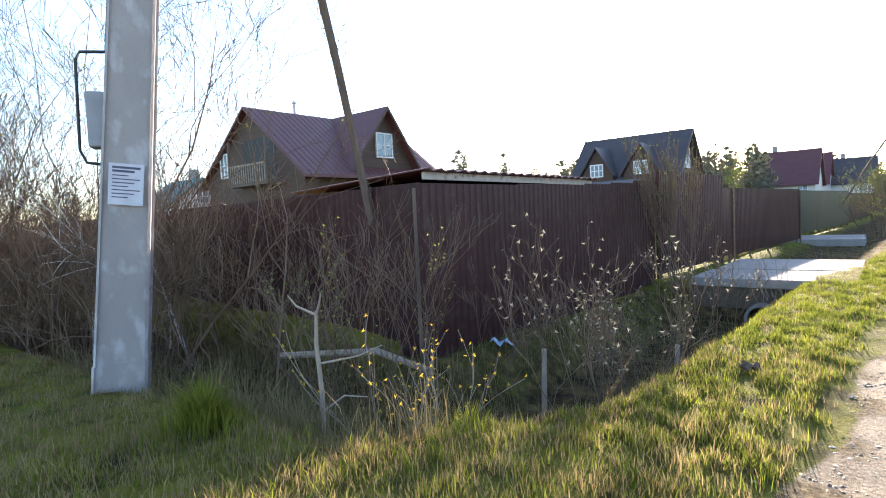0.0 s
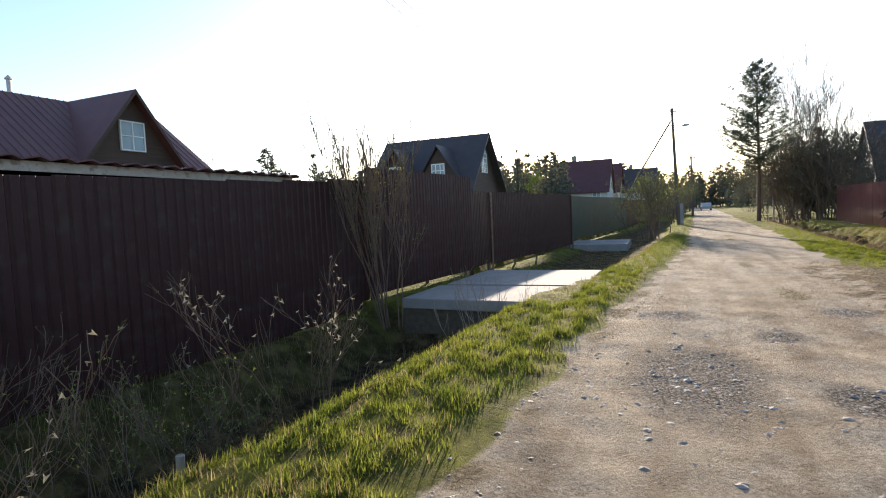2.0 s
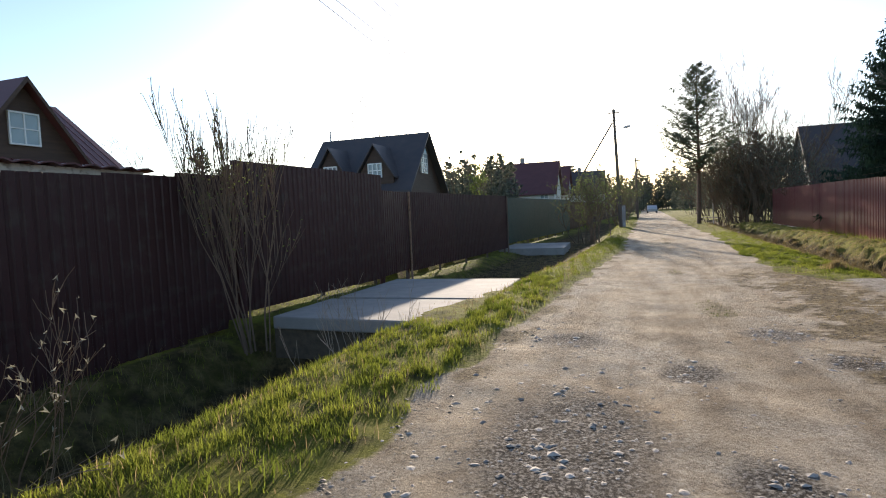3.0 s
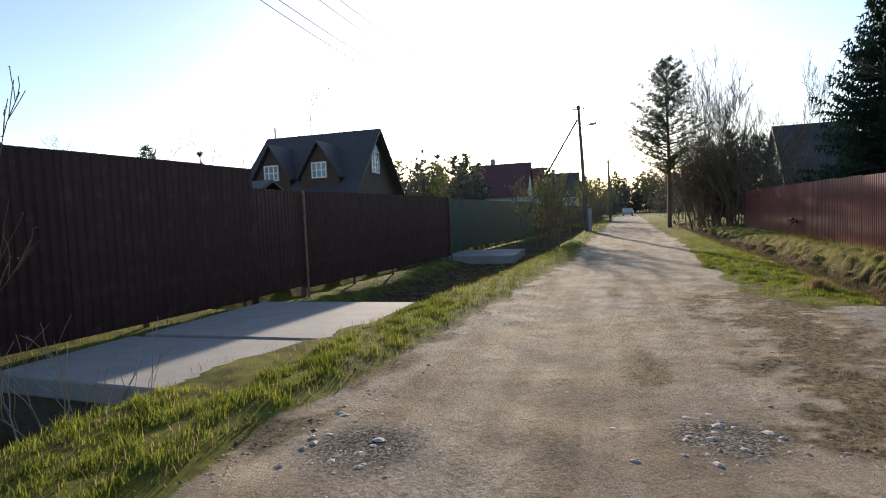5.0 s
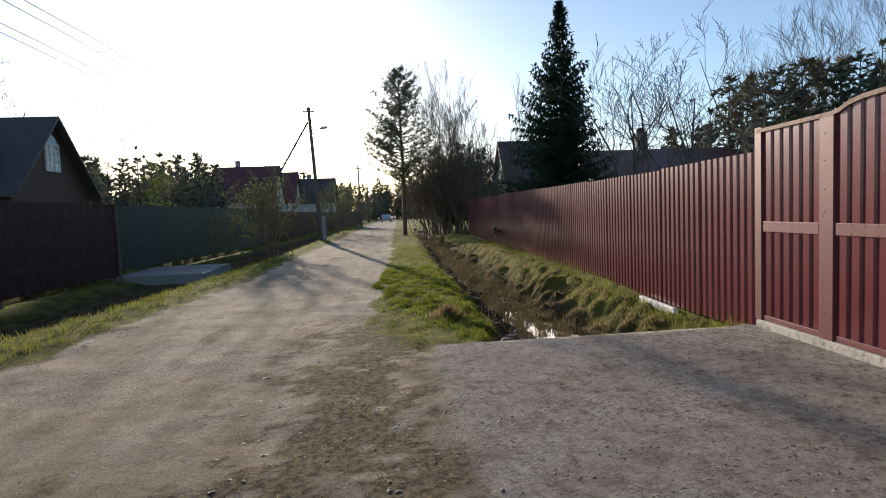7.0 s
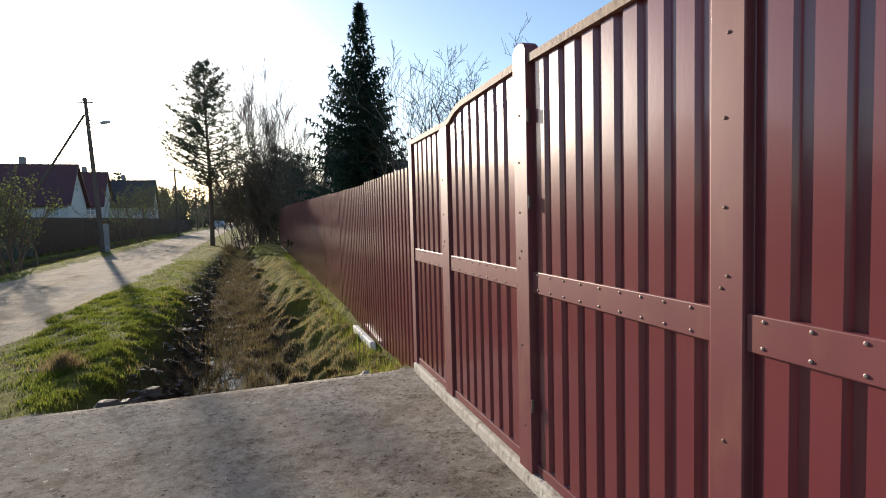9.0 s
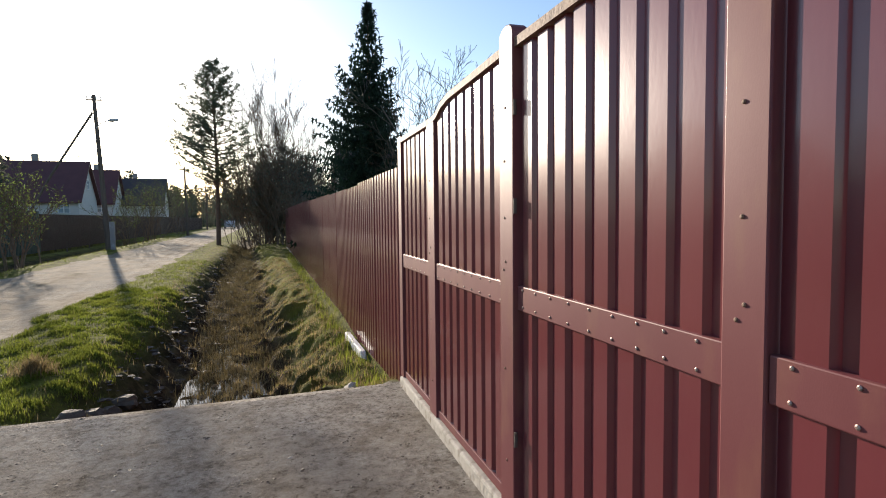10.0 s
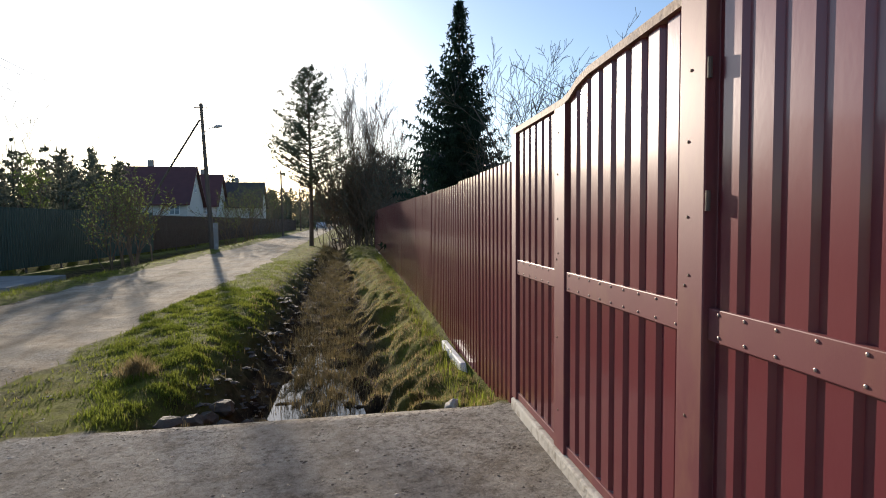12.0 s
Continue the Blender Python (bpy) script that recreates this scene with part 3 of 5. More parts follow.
gate_sill.matrix_basis = pose(gate_x(15.736) + 0.034, 15.736, 0, 0, 0, GATE_ANG + 180)
tagged(gate_sill, "whitewashed worn concrete sill under the red gate", "sill", kind="structure")
run_of_sheets("red_fence", "dark red profiled steel sheet fence beyond the gate", "fence", (gate_x(7.9) + 0.03, 7.9), (7.8, -14), 2.1, M_RED, 0.0, 1)

# ---- the brown fence ----
def brown_base(s):
    return lerp(s, [0, 2, 6, 9], [-0.35, -0.35, -0.28, -0.12])


run_of_sheets("brown_fence", "dark brown profiled steel sheet fence in shade", "fence", (fence_x(4.0), 4.0), (fence_x(11.85), 11.85), 2.4, M_BROWN, brown_base, 1, seed=3)
run_of_sheets("brown_fence", "dark brown profiled steel side fence behind scrub", "fence", (-26.0, 6.0), (fence_x(4.0) - 0.02, 4.0), 2.35, M_BROWN, -0.3, 1, seed=4)
brown_gate = run_of_sheets("sheet_gate", "tall dark brown sheet steel driveway gate", "gate", (fence_x(11.8) + 0.06, 11.8), (fence_x(16.6) + 0.18, 16.6), 2.45, M_BROWN, -0.01, 1, seed=5)
run_of_sheets("wicket_gate", "dark brown sheet steel wicket gate", "gate", (fence_x(16.45) + 0.1, 16.45), (-4.08, 18.75), 2.1, M_BROWN, -0.02, 1, seed=6)
for yy, h in ((11.8, 2.42), (16.62, 2.42)):
    p = thing("fence_post", "round brown steel gate post", "post", pose(fence_x(yy) + 0.12, yy, 0))
    part("shaft", Geo().tube([(0, 0, -0.4), (0, 0, h)], [0.06, 0.06], 10), M_BROWN, p, smooth=False)
    part("cap", Geo().tube([(0, 0, h), (0, 0, h + 0.015)], [0.066, 0.05], 10), M_BROWN, p)
pp = thing("fence_post", "pale galvanised steel gate post", "post", pose(-4.02, 18.66, 0))
part("shaft", Geo().tube([(0, 0, -0.4), (0, 0, 2.08)], [0.03, 0.03], 10), M_RUST, pp)
part("cap", Geo().tube([(0, 0, 2.08), (0, 0, 2.1)], [0.036, 0.02], 10), M_RUST, pp)
run_of_sheets("brown_fence", "dark brown profiled steel fence beyond the gates", "fence", (-4.1, 18.7), (-3.3, 27.6), 2.2, M_BROWN, -0.1, 1, seed=7)
run_of_sheets("brown_fence", "short brown return panel between two fences", "fence", (-3.28, 27.6), (-4.2, 27.95), 2.2, M_BROWN, -0.1, -1, seed=17)
run_of_sheets("green_fence", "dark green profiled steel fence", "fence", (-4.15, 27.9), (-2.6, 46), 2.2, M_GREEN, -0.1, 1, seed=8)
run_of_sheets("brown_fence", "dark brown fence along the far road", "fence", (-2.6, 46.0), (0.5, 120), 2.0, M_BROWN, -0.05, 1, width=2.2, seed=9)

# ---- slab bridges over the ditch ----
bridge = thing("slab_bridge", "two pale concrete slabs bridging the ditch", "bridge", kind="")
for i, (x0, x1, y0, y1) in enumerate([(-3.4, -0.38, 11.42, 13.2), (-3.3, -0.45, 13.26, 15.95)]):
    ob = part("slab", Geo().prism([(x0, y0 + 0.05), (x1 - (0.62 if i == 0 else 0), y0 - (0.12 if i == 0 else 0)), (x1, y0 + (0.7 if i == 0 else 0)), (x1 - 0.03, y1), (x0, y1)], "z", -0.17 - 0.01 * i, 0.02 + 0.012 * i), M_CONC, bridge)
    soften(ob, 0.02)
pipe = Geo()
ring = [(math.cos(a), math.sin(a)) for a in np.linspace(0, math.tau, 25)[:-1]]
n = 24
# concrete wall in the clods' dark colour, standing in for shade below the slab
part("bearing_wall", Geo().box(-3.4, -1.3, 11.5, 11.66, -0.62, -0.172), M_CLOD, bridge, "concrete bearing wall coloured dark for the shade under the slab")
for y0 in (11.2, 16.2):
    for r in (0.36, 0.29):
        pipe.v += [(-2.0 + r * 0.85 * c, y0, -0.78 + r * 0.85 * s) for c, s in ring]
for i in range(n):
    j = (i + 1) % n
    pipe.f += [(i, j, 2 * n + j, 2 * n + i), (n + j, n + i, 3 * n + i, 3 * n + j), (j, i, n + i, n + j), (2 * n + i, 2 * n + j, 3 * n + j, 3 * n + i)]
tagged(part("culvert_pipe", pipe, M_CONC, smooth=False), "grey concrete culvert pipe under the slabs", "pipe")
bridge2 = thing("slab_bridge", "far pale concrete slab bridging the ditch by the green fence", "bridge")
soften(part("slab", Geo().box(-3.8, -1.0, 28.2, 30.0, -0.5, -0.17), M_CONC, bridge2), 0.02)
soften(part("slab", Geo().box(-3.8, -1.1, 30.05, 31.8, -0.5, -0.165), M_CONC, bridge2), 0.02)
bridge3 = thing("footbridge", "small weathered plank footbridge over the ditch", "footbridge", pose(8.1, 58.0, 0))
for i in range(5):
    part("plank", Geo().box(-0.85, 0.85, -0.55 + i * 0.23, -0.36 + i * 0.23, 0.12, 0.16), M_WOOD, bridge3)
for xx in (-0.7, 0.7):
    part("bearer", Geo().box(xx - 0.06, xx + 0.06, -0.6, 0.6, -0.5, 0.118), M_WOOD, bridge3)

# water
wat = Geo()
ws = [(15.9, 6.75, 7.95), (17.4, 6.8, 7.9), (18.6, 6.85, 7.8), (20.0, 6.9, 7.7), (23.0, 6.9, 7.6)]
for (y0, a0, b0), (y1, a1, b1) in zip(ws[:-1], ws[1:]):
    wat.quad((a0, y0, -0.62), (b0, y0, -0.62), (b1, y1, -0.62), (a1, y1, -0.62))
tagged(part("water", wat, M_WATER), "still shallow water in the ditch", "water", kind="structure")


# ---- houses ----
def gable_roof(g, x0, x1, yr, half, ze, zr, thick=0.12, over=0.35):
    """Two slopes of a roof whose ridge runs along x."""
    k = (zr - ze) / half
    for s in (-1, 1):
        n = len(g.v)
        a, b = yr, yr + s * (half + over)
        zb = zr - k * (half + over)
        for x in (x0, x1):
            g.v += [(x, a, zr), (x, b, zb), (x, b, zb - thick), (x, a, zr - thick)]
        g.f += [tuple(n + i for i in q) for q in ((0, 1, 5, 4), (3, 7, 6, 2), (1, 2, 6, 5), (0, 3, 2, 1), (4, 5, 6, 7))]
    return g


def window(parent, m, w, h, bars=1, cross=1, frame_mat=None, name="window"):
    """A window in the plane local x, z, looking to local -y, its middle at the origin; one mesh a part."""
    fm = frame_mat or M_WHITE
    wd = part("window", Geo().box(-w / 2 + 0.05, w / 2 - 0.05, 0.05, 0.06, -h / 2 + 0.05, h / 2 - 0.05), M_CURTAIN, parent, m=m)
    fr = Geo()
    t = 0.07
    fr.box(-w / 2, -w / 2 + t, -0.04, 0.07, -h / 2, h / 2).box(w / 2 - t, w / 2, -0.04, 0.07, -h / 2, h / 2)
    fr.box(-w / 2 + t, w / 2 - t, -0.04, 0.07, h / 2 - t, h / 2).box(-w / 2 + t, w / 2 - t, -0.04, 0.07, -h / 2, -h / 2 + t)
    for i in range(bars):
        x = -w / 2 + w * (i + 1) / (bars + 1)
        fr.box(x - 0.035, x + 0.035, -0.03, 0.04, -h / 2 + t, h / 2 - t)
    for i in range(cross):
        z = -h / 2 + h * (i + 1) / (cross + 1)
        fr.box(-w / 2 + t, w / 2 - t, -0.025, 0.03, z - 0.025, z + 0.025)
    part("frame", fr, fm, wd, "white painted frame")
    pane = part("pane", Geo().box(-w / 2 + t, w / 2 - t, 0.0, 0.012, -h / 2 + t, h / 2 - t), M_GLASS, wd)
    pane.visible_shadow = False
    return wd


def boards(parent, name, x, y0, y1, yr, z0, ze, zr, material, face, step=0.16):
    """A gable wall in the plane x."""
    return part(name, Geo().prism([(y0, z0), (y1, z0), (y1, ze), (yr, zr), (y0, ze)], "x", x - 0.12, x), material, parent)


# first house: ridge along y, a large dormer gable towards the road
h1 = thing("house", "dark timber house with red-brown sheet roof and wide dormer gable", "house", pose(-27.3, 16.0, 0, 0, 0, 90))
# local x runs along +y, local y along -x
L1 = 10.6
rf = gable_roof(Geo(), -0.5, L1, 0, 4.75, 4.3, 8.05, 0.14, 0.35)
part("roof", rf, M_ROOF, h1)
ribs = Geo()
k1 = (8.05 - 4.3) / 4.75
for i in range(28):
    x = -0.45 + i * 0.395
    ribs.prism([(x - 0.02, 0.0), (x + 0.02, 0.0), (x + 0.012, 0.03), (x - 0.012, 0.03)], "y", 0, -5.1)
ribs.v = [(x, y, z + 8.052 + y * k1) for x, y, z in ribs.v]
part("roof_ribs", ribs, M_ROOF, h1)
part("wall", Geo().box(0.0, L1 - 0.4, -4.5, 4.5, 0, 4.2), M_DARKWOOD, h1)
boards(h1, "gable_wall", 0.0, -4.6, 4.6, 0, 0, 4.35, 7.9, M_DARKWOOD, -1)
part("end_wall", Geo().prism([(-4.4, 4.2), (4.4, 4.2), (0, 7.7)], "x", L1 - 0.5, L1 - 0.4), M_DARKWOOD, h1)
# dormer: ridge along local y, its gable at local y = -4.4 (x = -22.9)
dg = Geo()
cx, hw, zb, zt = 5.7, 2.75, 4.45, 8.05
for s in (-1, 1):
    n = len(dg.v)
    for y in (-4.85, 0.6):
        dg.v += [(cx, y, zt), (cx + s * (hw + 0.25), y, zb - 0.33), (cx + s * (hw + 0.25), y, zb - 0.47), (cx, y, zt - 0.15)]
    dg.f += [tuple(n + i for i in q) for q in ((0, 1, 5, 4), (3, 7, 6, 2), (1, 2, 6, 5), (0, 3, 2, 1), (4, 5, 6, 7))]
part("dormer_roof", dg, M_ROOF, h1)
dw = Geo().prism([(cx - hw, 4.0), (cx + hw, 4.0), (cx + hw, zb), (cx, zt - 0.2), (cx - hw, zb)], "y", -4.4, -4.2)
part("dormer_wall", dw, M_DARKWOOD, h1)
window(h1, pose(cx, -4.46, 5.87), 1.32, 1.42, 1, 1)
bargeboards = Geo()
for s in (-1, 1):
    n = len(bargeboards.v)
    for y in (-4.9, -4.86):
        bargeboards.v += [(cx, y, zt + 0.02), (cx + s * (hw + 0.28), y, zb - 0.33), (cx + s * (hw + 0.28), y, zb - 0.55), (cx, y, zt - 0.22)]
    bargeboards.f += [tuple(n + i for i in q) for q in ((0, 1, 2, 3), (4, 7, 6, 5), (0, 4, 5, 1), (3, 2, 6, 7))]
part("bargeboard", bargeboards, M_DARKWOOD, h1)
for i in range(16):
    part("baluster", Geo().box(-0.88, -0.85, 0.9 - i * 0.215, 0.96 - i * 0.215, 3.9, 4.8), M_PALETWIG, h1)
part("balcony_rail", Geo().box(-0.9, -0.83, -2.5, 1.0, 4.8, 4.88), M_PALETWIG, h1)
part("balcony", Geo().box(-0.95, -0.125, -2.6, 1.1, 3.72, 3.88), M_WOOD, h1)
# flat black panel on the wall: the shade of the balcony recess as colour
part("balcony_recess_shade", Geo().box(-0.135, -0.1, -2.3, 0.8, 3.88, 6.3), M_BLACK, h1)
for yy in (-2.5, 1.0):
    part("balcony_post", Geo().box(-0.92, -0.82, yy - 0.05, yy + 0.05, 3.72, 6.2), M_WOOD, h1)
window(h1, pose(-0.16, 2.75, 5.1, 0, 0, 270), 0.8, 1.4, 1, 1)
part("flue", Geo().tube([(3.3, 0.5, 7.4), (3.3, 0.5, 8.75)], [0.1, 0.1], 10), M_GREY, h1, "bright steel flue pipe")
part("flue_cap", Geo().tube([(3.3, 0.5, 8.75), (3.3, 0.5, 8.8), (3.3, 0.5, 8.95)], [0.16, 0.16, 0.02], 10), M_GREY, h1)

# second house: ridge along x, gable with tall window to the road, dormers
h2 = thing("house", "brown timber house with steep dark roof and lattice windows", "house", pose(-18.2, 39.2, 0))
part("roof", gable_roof(Geo(), -0.4, 7.5, 0, 3.35, 3.3, 6.85, 0.14, 0.3), M_ROOF2, h2)
part("wall", Geo().box(0, 6.9, -3.2, 3.2, 0, 3.3), M_DARKWOOD, h2)
boards(h2, "gable_wall", 7.0, -3.25, 3.25, 0, 0, 3.35, 6.75, M_DARKWOOD, 1)
wm = window(h2, pose(7.04, 0.0, 4.85, 0, 0, 90), 1.15, 1.35, 2, 3)
arch = Geo().prism([(-0.57, 5.5), (0.57, 5.5), (0.3, 5.85), (0, 6.0), (-0.3, 5.85)], "x", 6.98, 7.05)
part("arch_pane", arch, M_CURTAIN, h2)
for cx2, w2 in ((1.9, 1.15), (5.0, 1.2)):
    d = Geo()
    for s in (-1, 1):
        n = len(d.v)
        for y in (-3.45, -0.6):
            d.v += [(cx2, y, 5.95), (cx2 + s * (w2 + 0.2), y, 3.9), (cx2 + s * (w2 + 0.2), y, 3.78), (cx2, y, 5.83)]
        d.f += [tuple(n + i for i in q) for q in ((0, 1, 5, 4), (3, 7, 6, 2), (1, 2, 6, 5), (0, 3, 2, 1), (4, 5, 6, 7))]
    part("dormer_roof", d, M_ROOF2, h2)
    part("dormer_wall", Geo().prism([(cx2 - w2, 3.2), (cx2 + w2, 3.2), (cx2 + w2, 3.95), (cx2, 5.75), (cx2 - w2, 3.95)], "y", -3.2, -3.05), M_DARKWOOD, h2)
    window(h2, pose(cx2, -3.24, 4.3), 0.95, 0.9, 2, 1)
part("flue", Geo().tube([(0.2, 0, 6.6), (0.2, 0, 7.5)], [0.05, 0.05], 6), M_GREY, h2)

# third house and those behind it
def small_house(label, x0, x1, yr, half, ze, zr, wall, roof, door=True):
    h = thing("house", label, "house", pose(0, yr, 0))
    part("roof", gable_roof(Geo(), x0 - 0.3, x1 + 0.35, 0, half, ze, zr, 0.14, 0.3), roof, h)
    part("wall", Geo().box(x0, x1 - 0.1, -half + 0.1, half - 0.1, 0, ze), wall, h)
    part("gable_wall", Geo().prism([(-half + 0.08, 0), (half - 0.08, 0), (half - 0.08, ze), (0, zr - 0.15), (-half + 0.08, ze)], "x", x1 - 0.1, x1), wall, h)
    window(h, pose(x1 + 0.03, 0, (ze + zr) / 2 - 0.4, 0, 0, 90), 0.9, 1.0)
    window(h, pose(x1 - 1.2, -half + 0.06, ze - 0.9), 1.0, 1.0)
    part("chimney", Geo().box(x0 + 2.0, x0 + 2.5, 0.2, 0.7, zr - 0.8, zr + 0.7), M_CONC, h)
    return h


small_house("red-roofed house with pale gable", -13.8, -7.1, 76, 3.6, 3.7, 7.5, M_SIDING, M_ROOF)
small_house("pale house with brown roof among trees", -12.0, -7.4, 92, 3.4, 4.0, 8.0, M_SIDING, M_ROOF)
small_house("pale rendered house with dark roof", -8.5, -2.6, 97, 3.4, 3.9, 7.3, M_SIDING, M_ROOF2)
small_house("small house with teal sheet roof", -40.0, -36.0, 17.5, 2.4, 3.3, 5.0, M_SIDING, M_TEAL)
gh = thing("house", "grey house with pale gable and dark roof behind the spruce", "house", pose(0, 60, 0))
part("roof", gable_roof(Geo(), 15.2, 21.0, 0, 3.6, 2.9, 7.6, 0.16, 0.35), M_ROOF2, gh)
part("wall", Geo().box(15.6, 20.8, -3.45, 3.45, 0, 2.9), M_SIDING, gh)
part("gable_wall", Geo().prism([(-3.45, 0), (3.45, 0), (3.45, 2.9), (0, 7.4), (-3.45, 2.9)], "x", 15.5, 15.6), M_SIDING, gh)
window(gh, pose(15.47, 0, 4.5, 0, 0, 270), 1.1, 1.3)
rh = thing("house", "low house with dark red roof and grey chimney", "house", pose(0, 46, 0))
part("roof", gable_roof(Geo(), 17.0, 28.0, 0, 4, 3.2, 5.1, 0.14, 0.4), M_ROOF, rh)
part("wall", Geo().box(17.4, 27.6, -3.8, 3.8, 0, 3.3), M_DARKWOOD, rh)
part("chimney", Geo().box(21.4, 22.1, -0.9, -0.3, 4.2, 6.1), M_CONC, rh)
part("chimney_cap", Geo().tube([(21.75, -0.6, 6.1), (21.75, -0.6, 6.3), (21.75, -0.6, 6.45)], [0.3, 0.3, 0.1], 10), M_BLACK, rh)
shed = thing("shed", "low shed with corrugated brown roof and pale fascia board", "shed")
part("wall", Geo().box(-8.6, -5.7, 5.4, 11.2, 0, 2.15), M_DARKWOOD, shed)
part("fascia", Geo().box(-5.66, -5.62, 5.2, 11.4, 2.2, 2.32), M_SILL, shed, "pale wooden fascia")
sr = Geo()
N1 = 62
for i in range(N1 + 1):
    yy = 5.1 + 6.4 * i / N1
    zz = 0.025 * math.sin(i * 2.1)
    sr.v += [(-5.5, yy, 2.36 + zz), (-9.0, yy, 2.2 + zz)]
sr.f = [(2 * i, 2 * i + 2, 2 * i + 3, 2 * i + 1) for i in range(N1)]
part("roof", sr, M_ROOF, shed).modifiers.new("thick", "SOLIDIFY").thickness = 0.02
shed2 = thing("shed", "small dark shed behind the gate", "shed")
part("wall", Geo().box(-12.5, -9.6, 24, 27, 0, 2.3), M_DARKWOOD, shed2)
part("roof", gable_roof(Geo(), -12.8, -9.3, 25.5, 1.7, 2.2, 3.0, 0.1, 0.2), M_ROOF2, shed2)

footing = part("footing_slab", Geo().prism([(17.3, -0.44), (18.7, -0.4), (18.65, -0.05), (17.55, -0.08)], "x", 8.93, 9.0), M_WHITE)
soften(tagged(footing, "white painted concrete slab leaning at the fence's foot", "slab"), 0.012)


# ---- poles and wires ----
pole_a = thing("utility_pole", "weathered square concrete utility pole with a meter box", "utility pole", pose(-6.05, 0.78, 0, 0, 0, 62))
sh = Geo()
for z, r in ((-0.5, 0.248), (0.28, 0.248), (0.281, 0.238), (9.5, 0.15)):
    x, y = 0.105 * z, -0.0765 * z
    c = 0.025
    sh.v += [(x + sx * (r - (c if k == kx else 0)), y + sy * (r - (c if k != kx else 0)), z) for sx, sy, kx in ((1, 1, 0), (-1, 1, 1), (-1, -1, 0), (1, -1, 1)) for k in (0, 1)]
for i in range(3):
    sh.f += [(i * 8 + k, i * 8 + (k + 1) % 8, i * 8 + 8 + (k + 1) % 8, i * 8 + 8 + k) for k in range(8)]
part("shaft", sh, M_POLE, pole_a)
bx = part("meter_box", Geo().box(-0.36, -0.17, -0.12, 0.12, 2.42, 2.95), M_BOX, pole_a, "grey enamel meter box", m=pose(0.28, -0.2, 0))
soften(bx, 0.015)
part("cable", Geo().tube([(0.12, -0.25, 3.35), (-0.2, -0.25, 3.33), (-0.24, -0.25, 3.25), (-0.27, -0.2, 2.4), (-0.22, -0.2, 2.28), (0.02, -0.2, 2.25)], [0.016] * 6, 6), M_BLACK, pole_a, "black cable loop", m=pose(0.1, 0, 0))
part("conduit", Geo().tube([(0.125, -0.25, 3.35), (0.27, -0.33, 4.6)], [0.02, 0.02], 6), M_BLACK, pole_a)
notice = part("notice", Geo().box(-0.13, 0.17, -0.005, 0.0, -0.2, 0.2), M_PAPER, pole_a, "torn paper notice with faded print", m=pose(0.2, -0.392, 2.05, 3.8, 6, 0))
ink = Geo()
for i in range(9):
    w = 0.24 - 0.05 * ((i * 7) % 3)
    ink.box(-0.1, -0.1 + w, -0.008, -0.0055, 0.15 - i * 0.035, 0.15 - i * 0.035 + (0.022 if i < 2 else 0.01))
part("print", ink, M_INK, notice)
strut = thing("pole_strut", "leaning dark wooden strut pole", "strut")
part("shaft", Geo().tube([(-5.93, 4.77, -0.4), (-5.49, 3.45, 3.6), (-4.75, 1.25, 9.6)], [0.06, 0.056, 0.05], 8), M_WOOD, strut)

pole_b = thing("utility_pole", "leaning wooden street lamp pole on a concrete foot", "utility pole")
part("shaft", Geo().tube([(1.02, 43.9, -0.3), (0.85, 43.7, 4), (0.7, 43.5, 7.85)], [0.14, 0.11, 0.08], 10), M_WOOD, pole_b)
part("foot", Geo().box(1.06, 1.3, 43.8, 44.05, -0.4, 1.5), M_POLE, pole_b)
part("brace", Geo().tube([(0.62, 43.55, 7.0), (-1.3, 43.7, 3.9), (-3.4, 44.0, 0.1)], [0.055, 0.06, 0.065], 8), M_WOOD, pole_b)
part("lamp_arm", Geo().tube([(0.75, 43.5, 6.2), (1.0, 43.5, 6.5), (1.35, 43.5, 6.62)], [0.025] * 3, 6), M_GREY, pole_b)
soften(part("lamp_head", Geo().tube([(1.3, 43.5, 6.6), (1.45, 43.5, 6.64), (1.75, 43.5, 6.68)], [0.05, 0.1, 0.07], 8), M_GREY, pole_b, "grey street lamp head"), 0.01)
part("crossarm", Geo().box(0.35, 1.05, 43.47, 43.53, 7.58, 7.64), M_WOOD, pole_b)
for i in range(4):
    part("insulator", Geo().tube([(0.4 + i * 0.2, 43.5, 7.64), (0.4 + i * 0.2, 43.5, 7.76), (0.4 + i * 0.2, 43.5, 7.8)], [0.015, 0.035, 0.015], 6), M_WHITE, pole_b)
for zz in (6.7, 7.1):
    part("bracket", Geo().box(0.5, 0.95, 43.48, 43.52, zz, zz + 0.04), M_WOOD, pole_b)
for yy in (72, 104):
    pc = thing("utility_pole", "far wooden utility pole beside the road", "utility pole", pose(2.3, yy, 0))
    part("shaft", Geo().tube([(0, 0, -0.3), (-0.1, 0, 6.9)], [0.13, 0.09], 8), M_WOOD, pc)
    part("crossarm", Geo().box(-0.6, 0.4, -0.05, 0.05, 6.5, 6.6), M_WOOD, pc)


def wire(a, b, sag, r=0.013):
    pts = []
    for i in range(25):
        t = i / 24
        p = Vector(a).lerp(Vector(b), t)
        p.z -= sag * 4 * t * (1 - t)
        pts.append(p)
    return Geo().tube(pts, [r] * 25, 4)


